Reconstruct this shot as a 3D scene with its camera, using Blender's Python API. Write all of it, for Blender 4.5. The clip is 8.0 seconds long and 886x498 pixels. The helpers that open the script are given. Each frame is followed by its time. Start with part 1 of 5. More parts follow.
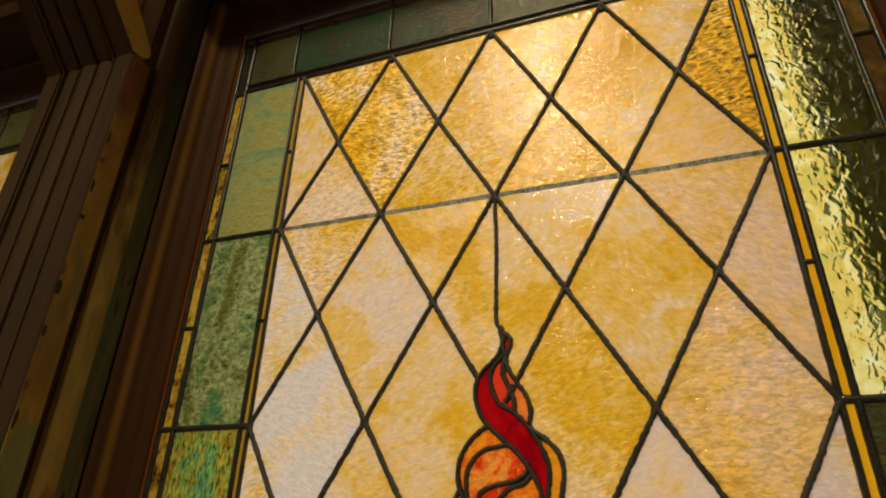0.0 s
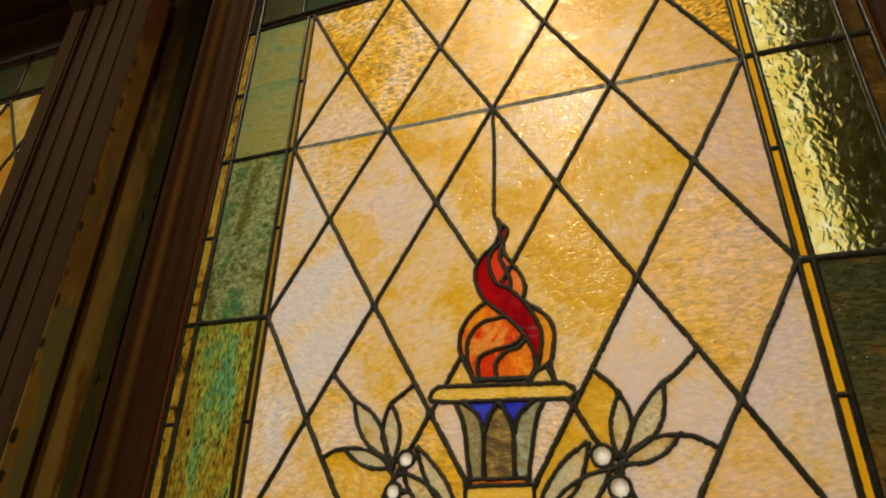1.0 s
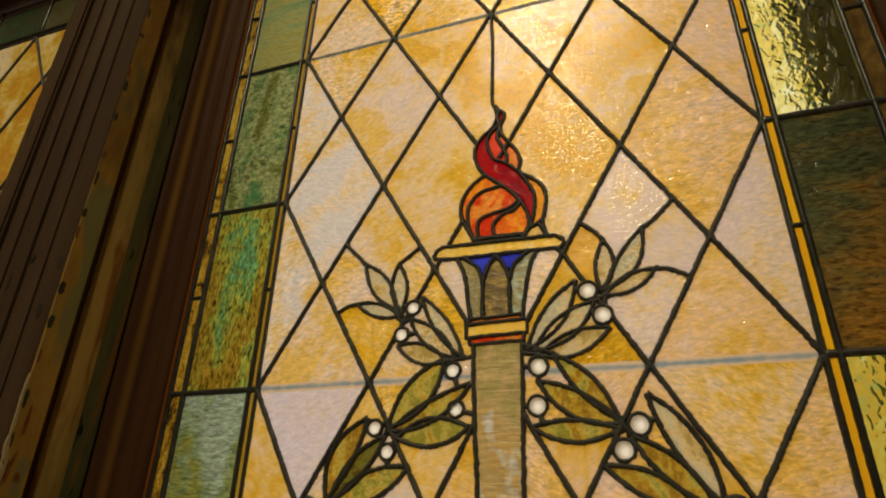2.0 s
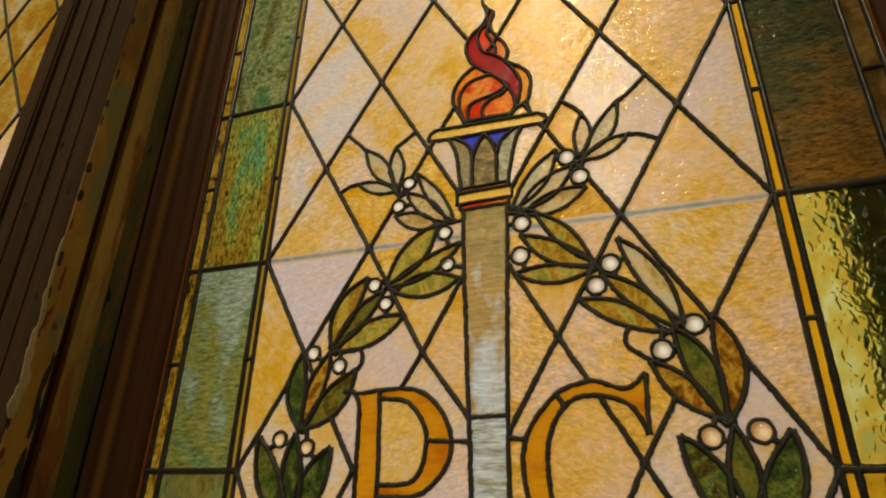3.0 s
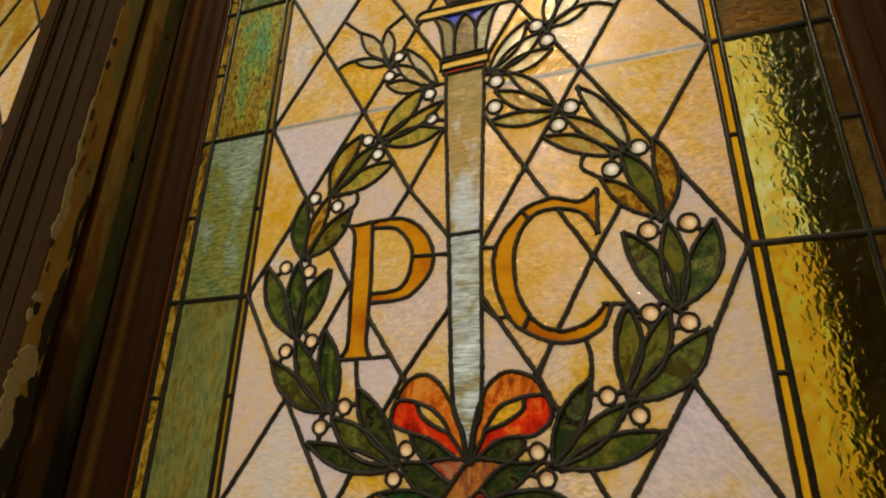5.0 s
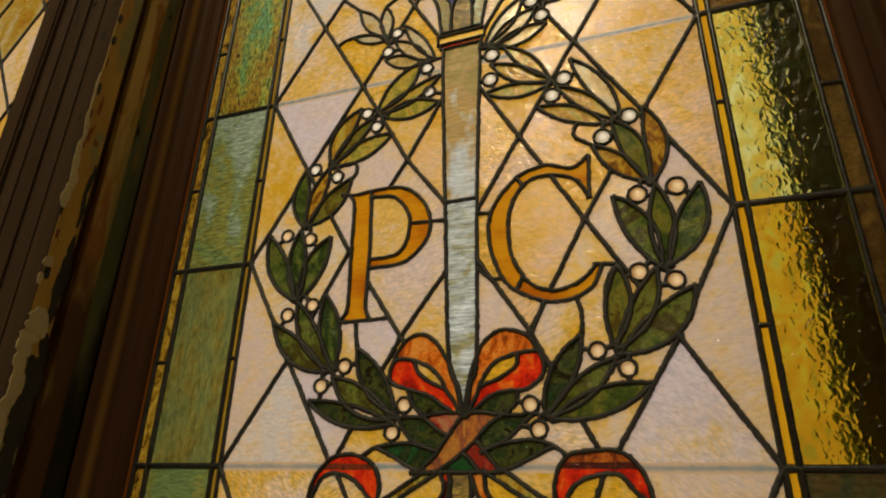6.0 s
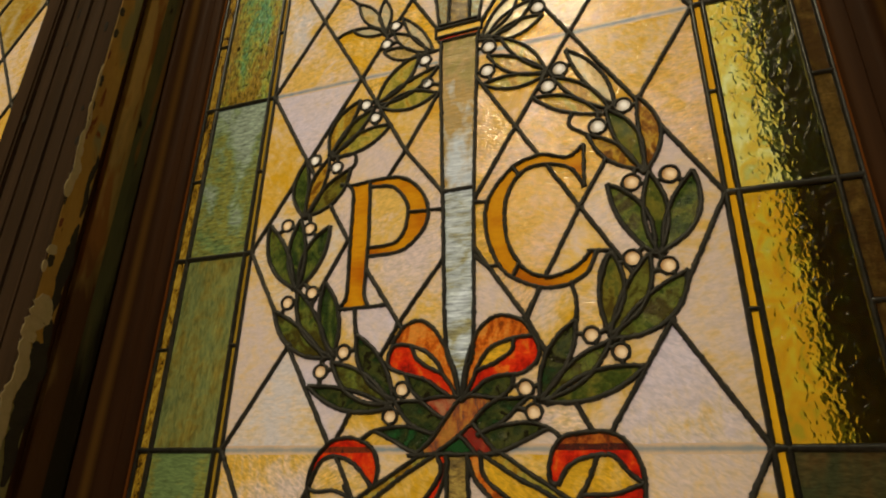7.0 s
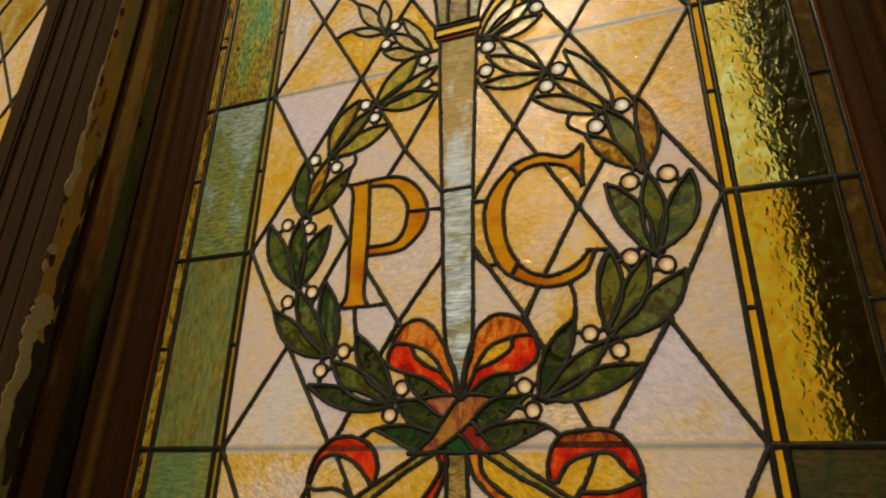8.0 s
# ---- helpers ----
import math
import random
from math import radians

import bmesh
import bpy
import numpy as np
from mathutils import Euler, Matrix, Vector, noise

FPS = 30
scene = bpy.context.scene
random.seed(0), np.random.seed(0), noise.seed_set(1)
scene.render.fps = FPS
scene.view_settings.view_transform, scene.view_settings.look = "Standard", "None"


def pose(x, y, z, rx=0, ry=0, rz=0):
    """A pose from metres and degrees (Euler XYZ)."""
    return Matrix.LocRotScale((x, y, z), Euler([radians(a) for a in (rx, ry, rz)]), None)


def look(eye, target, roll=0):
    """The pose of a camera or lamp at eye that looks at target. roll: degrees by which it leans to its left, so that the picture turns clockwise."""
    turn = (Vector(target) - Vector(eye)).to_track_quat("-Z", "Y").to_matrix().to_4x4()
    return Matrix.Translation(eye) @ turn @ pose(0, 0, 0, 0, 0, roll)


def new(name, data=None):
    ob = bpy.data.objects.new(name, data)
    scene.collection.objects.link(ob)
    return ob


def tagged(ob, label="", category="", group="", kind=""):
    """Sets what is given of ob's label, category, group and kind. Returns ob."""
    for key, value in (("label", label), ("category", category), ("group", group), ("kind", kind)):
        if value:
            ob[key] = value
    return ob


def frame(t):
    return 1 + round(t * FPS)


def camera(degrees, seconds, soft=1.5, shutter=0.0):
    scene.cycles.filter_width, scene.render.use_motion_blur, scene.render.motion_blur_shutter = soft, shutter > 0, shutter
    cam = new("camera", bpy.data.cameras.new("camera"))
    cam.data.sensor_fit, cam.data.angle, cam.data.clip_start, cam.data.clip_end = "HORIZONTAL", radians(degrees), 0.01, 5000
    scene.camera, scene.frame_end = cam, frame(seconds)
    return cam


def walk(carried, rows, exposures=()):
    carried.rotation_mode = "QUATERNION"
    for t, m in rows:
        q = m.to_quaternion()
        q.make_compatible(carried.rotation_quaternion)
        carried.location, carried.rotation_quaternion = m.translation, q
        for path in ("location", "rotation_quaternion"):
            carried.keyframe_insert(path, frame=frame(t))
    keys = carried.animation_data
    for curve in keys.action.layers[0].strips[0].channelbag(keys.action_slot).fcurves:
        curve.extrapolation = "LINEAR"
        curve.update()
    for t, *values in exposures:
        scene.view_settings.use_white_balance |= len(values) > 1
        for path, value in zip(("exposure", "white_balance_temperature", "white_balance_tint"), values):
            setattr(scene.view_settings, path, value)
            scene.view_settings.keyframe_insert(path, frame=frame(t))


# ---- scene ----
cam = camera(73.95, 8.0, 2.0)
PATH = [
    (0, (0.149, -0.589, 1.929), (-0.462, 1.098, 2.813), 1.3),
    (0.5, (0.148, -0.591, 1.867), (-0.462, 1.101, 2.742), 1.2),
    (1, (0.148, -0.597, 1.798), (-0.456, 1.098, 2.67), 1.2),
    (1.5, (0.144, -0.598, 1.715), (-0.458, 1.098, 2.587), 1.2),
    (3, (0.164, -0.596, 1.489), (-0.462, 1.122, 2.301), 1.1),
    (3.5, (0.167, -0.596, 1.414), (-0.453, 1.13, 2.211), 1.0),
    (4, (0.175, -0.6, 1.355), (-0.444, 1.134, 2.137), 1.1),
    (4.5, (0.184, -0.608, 1.317), (-0.432, 1.129, 2.094), 1.1),
    (6, (0.196, -0.618, 1.243), (-0.421, 1.123, 2.009), 1.1),
    (6.5, (0.201, -0.621, 1.23), (-0.417, 1.121, 1.993), 1.1),
    (7, (0.202, -0.622, 1.227), (-0.418, 1.12, 1.988), 1.1),
    (7.5, (0.2, -0.622, 1.226), (-0.421, 1.12, 1.987), 1.1),
    (8, (0.203, -0.625, 1.226), (-0.415, 1.119, 1.984), 1.0),
]
walk(cam, [(t, look(eye, target, roll)) for t, eye, target, roll in PATH])

# ---- light ----
world = bpy.data.worlds.new("overcast_sky")
scene.world = world
world.use_nodes = True
sky = world.node_tree.nodes.new("ShaderNodeTexSky")
sky.sky_type, sky.sun_disc = "NISHITA", False
sky.sun_elevation, sky.sun_rotation = radians(40), radians(10)
world.node_tree.links.new(sky.outputs[0], world.node_tree.nodes["Background"].inputs[0])
world.node_tree.nodes["Background"].inputs[1].default_value = 0.08

GLOW = 1.12          # overcast daylight behind the windows


def area_lamp(name, eye, target, size, watts, colour):
    data = bpy.data.lights.new(name, "AREA")
    data.shape, data.size, data.energy, data.color = "DISK", size, watts, colour
    ob = new(name, data)
    ob.matrix_world = look(eye, target)
    return ob


LAMP_AT = (-0.42, -4.0, 6.3)
area_lamp("ceiling_lamp_light", LAMP_AT, (0.1, 0, 1.7), 1.00, 134, (1.0, 0.80, 0.46))

# ---- materials ----
def nodes_of(name):
    m = bpy.data.materials.new(name)
    m.use_nodes = True
    t = m.node_tree
    t.nodes.clear()
    return m, t


def node(t, kind, props=None, **ins):
    n = t.nodes.new("ShaderNode" + kind)
    props = props or {}
    if "operation" in props:
        n.operation = props["operation"]
    if "use_clamp" in props:
        n.use_clamp = props["use_clamp"]
    if "data_type" in props:
        n.data_type = props["data_type"]
    if "blend_type" in props:
        n.blend_type = props["blend_type"]
    if "interpolation_type" in props:
        n.interpolation_type = props["interpolation_type"]
    if "rotation_type" in props:
        n.rotation_type = props["rotation_type"]
    for k, v in ins.items():
        key = int(k[1:]) if k[0] == "i" and k[1:].isdigit() else k.replace("_", " ")
        if isinstance(v, bpy.types.NodeSocket):
            t.links.new(v, n.inputs[key])
        else:
            n.inputs[key].default_value = v
    return n


def rgb(c):
    return (*c, 1.0)


def shifted(t, stretch=(1, 1, 1), by=7.0, turn=0.0):
    """Object coordinates, stretched, moved and turned in the pane's plane by a random amount for each piece."""
    co = node(t, "TexCoord").outputs["Object"]
    r = node(t, "ObjectInfo").outputs["Random"]
    v = node(t, "VectorMath", {"operation": "SCALE"}, i0=(by, by * 0.37, by * 0.71))
    t.links.new(r, v.inputs["Scale"])
    a = node(t, "VectorMath", {"operation": "ADD"}, i0=co, i1=v.outputs[0])
    v = a.outputs[0]
    if turn:
        w = math_of(t, "MULTIPLY", math_of(t, "SUBTRACT", math_of(t, "FRACT", math_of(t, "MULTIPLY", r, 17.3)), 0.5), turn)
        v = node(t, "VectorRotate", {"rotation_type": "Y_AXIS"}, Vector=v, Angle=w).outputs[0]
    return node(t, "VectorMath", {"operation": "MULTIPLY"}, i0=v, i1=stretch).outputs[0], r


def noise_of(t, vec, scale, detail=3.0, rough=0.55, distort=0.0):
    return node(t, "TexNoise", Vector=vec, Scale=scale, Detail=detail, Roughness=rough, Distortion=distort).outputs["Fac"]


def ramp(t, fac, *stops):
    n = node(t, "ValToRGB", Fac=fac)
    e = n.color_ramp.elements
    while len(e) < len(stops):
        e.new(0.5)
    for el, (p, c) in zip(e, stops):
        el.position, el.color = p, rgb(c) if len(c) == 3 else c
    return n.outputs["Color"]


def math_of(t, op, a, b=0.0, clamp=False):
    return node(t, "Math", {"operation": op, "use_clamp": clamp}, i0=a, i1=b).outputs[0]


def mixed(t, fac, a, b, blend="MIX"):
    n = node(t, "Mix", {"data_type": "RGBA", "blend_type": blend})
    for i, v in ((0, fac), (6, a), (7, b)):
        if isinstance(v, bpy.types.NodeSocket):
            t.links.new(v, n.inputs[i])
        else:
            n.inputs[i].default_value = v if i == 0 else rgb(v)
    return n.outputs[2]


def opal(name, stops, scale=9.0, stretch=(1, 1, 0.55), spread=0.35, ripple=0.4, ripple_scale=190.0, rough=0.22, fine=0.3, body=0.12, bed=(0.55, 1, 1.7), grade=None, grain=0.2, streaks=0.3, turn=0.0, mottle=9.0, brush=2.6, swirl=2.2, bubbles=0.0, ior=1.5):
    """Streaky opalescent glass: lets light through diffusely, with a rippled glossy face."""
    m, t = nodes_of(name)
    vec, r = shifted(t, stretch, 7.0, turn)
    big = noise_of(t, vec, scale, 1.5, 0.45, swirl)
    small = noise_of(t, vec, scale * mottle, 3.0, 0.6, 0.6)
    streak = noise_of(t, node(t, "VectorMath", {"operation": "MULTIPLY"}, i0=vec, i1=(1.0, 1.0, brush)).outputs[0], scale * 3.2, 2.0, 0.5, 2.5)
    f = math_of(t, "ADD", big, math_of(t, "MULTIPLY", math_of(t, "SUBTRACT", small, 0.5), fine))
    f = math_of(t, "ADD", f, math_of(t, "MULTIPLY", math_of(t, "SUBTRACT", streak, 0.5), streaks))
    f = math_of(t, "ADD", f, math_of(t, "MULTIPLY", math_of(t, "SUBTRACT", r, 0.5), spread), True)
    if grade:                                  # the sheet changes colour along its height
        z = node(t, "SeparateXYZ", i0=node(t, "TexCoord").outputs["Object"]).outputs[2]
        z = node(t, "MapRange", Value=z, From_Min=grade[0], From_Max=grade[1], To_Min=-grade[2] / 2, To_Max=grade[2] / 2).outputs[0]
        f = math_of(t, "ADD", f, z, True)
    col = ramp(t, f, *stops)
    rv, _ = shifted(t, bed, 3.1, turn * 0.4)
    wave = noise_of(t, rv, ripple_scale, 2.5, 0.5, 0.8)
    # the rolled face thickens and thins the sheet; its relief shading is painted too
    own = math_of(t, "MULTIPLY", math_of(t, "ADD", math_of(t, "FRACT", math_of(t, "MULTIPLY", r, 7.31)), 0.35), grain)
    thick = math_of(t, "ADD", math_of(t, "MULTIPLY", math_of(t, "MULTIPLY", math_of(t, "SUBTRACT", wave, 0.5), 4.0), own), 1.0)
    col = mixed(t, 1.0, col, node(t, "CombineColor", i0=thick, i1=thick, i2=thick).outputs[0], "MULTIPLY")
    bump = node(t, "Bump", Strength=ripple, Distance=0.003, Height=wave).outputs[0]
    if bubbles:                                # small round seeds standing out of the face
        cell = node(t, "TexVoronoi", Vector=rv, Scale=bubbles).outputs["Distance"]
        dome = math_of(t, "SQRT", node(t, "MapRange", Value=cell, From_Min=0.0, From_Max=0.3, To_Min=1.0, To_Max=0.0).outputs[0])
        bump = node(t, "Bump", Strength=1.0, Distance=0.0011, Height=dome, Normal=bump).outputs[0]
    through_it = node(t, "BsdfTranslucent", Color=col).outputs[0]
    face = node(t, "BsdfDiffuse", Color=col).outputs[0]
    base = node(t, "MixShader", i0=body, i1=through_it, i2=face).outputs[0]
    gloss = node(t, "BsdfGlossy", Color=(1, 1, 1, 1), Roughness=rough, Normal=bump).outputs[0]
    fres = node(t, "Fresnel", IOR=ior, Normal=bump).outputs[0]
    out = node(t, "MixShader", i0=fres, i1=base, i2=gloss).outputs[0]
    node(t, "OutputMaterial", Surface=out)
    return m


def clear_back():
    m, t = nodes_of("pane_back_glass")
    node(t, "OutputMaterial", Surface=node(t, "BsdfTransparent", Color=(0.97, 0.98, 0.97, 1)).outputs[0])
    return m


def hammered(name, stops, scale=135.0, strength=0.8):
    """Clear coloured glass with a deeply hammered face."""
    m, t = nodes_of(name)
    vec, r = shifted(t, (1, 1, 0.75))
    f = math_of(t, "ADD", math_of(t, "MULTIPLY", noise_of(t, vec, 30.0, 3.0, 0.6, 1.5), 0.8), math_of(t, "MULTIPLY", noise_of(t, vec, 130.0, 2.0, 0.5, 0.5), 0.2))
    col = ramp(t, f, *stops)
    a = noise_of(t, vec, scale, 1.5, 0.45, 0.6)
    b = noise_of(t, vec, scale * 0.35, 1.0, 0.4)
    c = noise_of(t, vec, scale * 2.3, 1.0, 0.4, 0.5)
    h = math_of(t, "ADD", math_of(t, "ADD", a, math_of(t, "MULTIPLY", b, 0.9)), math_of(t, "MULTIPLY", c, 0.12))
    bump = node(t, "Bump", Strength=strength, Distance=0.0038, Height=h).outputs[0]
    col = node(t, "Gamma", Color=col, Gamma=0.5).outputs[0]      # the light crosses two faces
    clear = node(t, "BsdfRefraction", Color=col, Roughness=0.09, IOR=1.48, Normal=bump).outputs[0]
    gloss = node(t, "BsdfGlossy", Color=(1, 1, 1, 1), Roughness=0.3, Normal=bump).outputs[0]
    fres = math_of(t, "MULTIPLY", node(t, "Fresnel", IOR=1.48).outputs[0], 0.5)
    node(t, "OutputMaterial", Surface=node(t, "MixShader", i0=fres, i1=clear, i2=gloss).outputs[0])
    return m


def seam(name, z):
    """Two sheets butted at the height z, with pale grey cement smeared along the joint."""
    m, t = nodes_of(name)
    co = node(t, "TexCoord").outputs["Object"]
    off = math_of(t, "ABSOLUTE", math_of(t, "SUBTRACT", node(t, "SeparateXYZ", i0=co).outputs[2], z))
    off = math_of(t, "ADD", off, math_of(t, "MULTIPLY", math_of(t, "SUBTRACT", noise_of(t, co, 60.0, 4.0, 0.65), 0.5), 0.008))
    k = node(t, "MapRange", Value=off, From_Min=0.0006, From_Max=0.0036, To_Min=1.0, To_Max=0.0).outputs[0]
    k = math_of(t, "MULTIPLY", k, node(t, "MapRange", Value=noise_of(t, co, 16.0, 3.0, 0.6), From_Min=0.3, From_Max=0.65, To_Min=0.5, To_Max=1.0).outputs[0])
    col = mixed(t, k, (0.78, 0.50, 0.27), (0.25, 0.30, 0.28))
    face = node(t, "BsdfDiffuse", Color=col).outputs[0]
    base = node(t, "MixShader", i0=0.18, i1=node(t, "BsdfTranslucent", Color=col).outputs[0], i2=face).outputs[0]
    b = node(t, "Bump", Strength=0.6, Distance=0.002, Height=noise_of(t, co, 300.0, 3.0)).outputs[0]
    gloss = node(t, "BsdfGlossy", Color=(1, 1, 1, 1), Roughness=0.25, Normal=b).outputs[0]
    node(t, "OutputMaterial", Surface=node(t, "MixShader", i0=node(t, "Fresnel", IOR=1.5, Normal=b).outputs[0], i1=base, i2=gloss).outputs[0])
    return m


def jewel(name, core, rim):
    """A pressed, softly frosted glass jewel; shading painted as pale core, amber rim."""
    m, t = nodes_of(name)
    vec, r = shifted(t)
    f = noise_of(t, vec, 260.0, 3.0, 0.6, 0.5)
    # the painted bright spot sits towards the lower right
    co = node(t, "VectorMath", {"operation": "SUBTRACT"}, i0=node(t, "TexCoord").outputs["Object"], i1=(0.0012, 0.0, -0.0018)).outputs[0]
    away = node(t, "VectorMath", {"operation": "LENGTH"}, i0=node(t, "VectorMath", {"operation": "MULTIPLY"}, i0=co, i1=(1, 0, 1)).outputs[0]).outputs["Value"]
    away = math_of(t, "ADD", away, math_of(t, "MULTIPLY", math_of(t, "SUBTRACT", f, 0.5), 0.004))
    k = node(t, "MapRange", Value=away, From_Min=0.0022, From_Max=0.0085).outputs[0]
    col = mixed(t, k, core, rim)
    b = node(t, "Bump", Strength=0.7, Distance=0.001, Height=noise_of(t, vec, 380.0, 2.0)).outputs[0]
    milky = node(t, "BsdfTranslucent", Color=col).outputs[0]
    clear = node(t, "BsdfRefraction", Color=col, Roughness=0.3, IOR=1.45, Normal=b).outputs[0]
    milky = node(t, "MixShader", i0=math_of(t, "ADD", math_of(t, "MULTIPLY", k, 0.5), 0.08, True), i1=clear, i2=milky).outputs[0]
    gloss = node(t, "BsdfGlossy", Color=(1, 1, 1, 1), Roughness=0.1, Normal=b).outputs[0]
    fres = node(t, "Fresnel", IOR=1.45, Normal=b).outputs[0]
    node(t, "OutputMaterial", Surface=node(t, "MixShader", i0=fres, i1=milky, i2=gloss).outputs[0])
    return m


def surface(name, stops, scale=20.0, stretch=(1, 1, 1), rough=(0.45, 0.7), metal=0.0, bump=0.3, bump_scale=None, random_shift=0.15, distance=0.002, spec=0.5, patches=(), shade_bands=None, stripe=None):
    """A plain opaque surface with two scales of colour and relief."""
    m, t = nodes_of(name)
    vec, r = shifted(t, stretch)
    big = noise_of(t, vec, scale, 4.0, 0.6, 0.8)
    small = noise_of(t, vec, scale * 7, 3.0, 0.6)
    f = math_of(t, "ADD", math_of(t, "MULTIPLY", big, 0.7), math_of(t, "MULTIPLY", small, 0.3))
    f = math_of(t, "ADD", f, math_of(t, "MULTIPLY", math_of(t, "SUBTRACT", r, 0.5), random_shift), True)
    col = ramp(t, f, *stops)
    for colour, size, edge in patches:         # bare or stained places with a shape of their own
        n = noise_of(t, vec, size, 3.0, 0.6, 0.5)
        k = node(t, "MapRange", Value=n, From_Min=edge, From_Max=edge + 0.05).outputs[0]
        col = mixed(t, k, col, colour)
    if stripe:                                 # a highlight painted as a paler line along the moulding
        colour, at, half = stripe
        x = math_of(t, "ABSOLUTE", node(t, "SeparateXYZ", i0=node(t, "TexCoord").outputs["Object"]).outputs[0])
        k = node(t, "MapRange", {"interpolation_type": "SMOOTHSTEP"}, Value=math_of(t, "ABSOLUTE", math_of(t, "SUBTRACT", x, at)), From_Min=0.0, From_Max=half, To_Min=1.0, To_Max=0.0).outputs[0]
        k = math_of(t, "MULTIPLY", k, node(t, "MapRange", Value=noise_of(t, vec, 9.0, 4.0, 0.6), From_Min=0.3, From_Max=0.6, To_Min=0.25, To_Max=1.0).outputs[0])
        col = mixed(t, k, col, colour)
    if shade_bands:                                 # shade painted by height, above and below the worn stretch
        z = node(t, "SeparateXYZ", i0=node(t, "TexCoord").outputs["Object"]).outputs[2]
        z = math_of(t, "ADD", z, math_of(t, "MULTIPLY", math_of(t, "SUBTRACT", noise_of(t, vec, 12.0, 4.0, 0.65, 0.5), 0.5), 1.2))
        for colour, z0, z1 in shade_bands:
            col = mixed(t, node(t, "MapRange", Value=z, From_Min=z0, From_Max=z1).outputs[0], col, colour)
    ro = node(t, "MapRange", Value=small, To_Min=rough[0], To_Max=rough[1]).outputs[0]
    h = noise_of(t, vec, bump_scale or scale * 5, 4.0, 0.6)
    b = node(t, "Bump", Strength=bump, Distance=distance, Height=h).outputs[0]
    p = node(t, "BsdfPrincipled", Base_Color=col, Roughness=ro, Metallic=metal, Normal=b)
    p.inputs["Specular IOR Level"].default_value = spec
    node(t, "OutputMaterial", Surface=p.outputs[0])
    return m


def field_glass(name, stops, grain, ripple):
    """A sheet of the diamonds: pale glass with brushed clouds of amber."""
    return opal(name, stops, spread=0.10, grain=grain, scale=7.0, stretch=(1, 1, 0.75), turn=3.0, swirl=1.0, fine=0.56, mottle=7.0, streaks=0.46, brush=2.6, ripple=ripple * 1.15, ripple_scale=200, rough=0.12, bed=(0.62, 1, 1.5), body=0.10, ior=1.56)


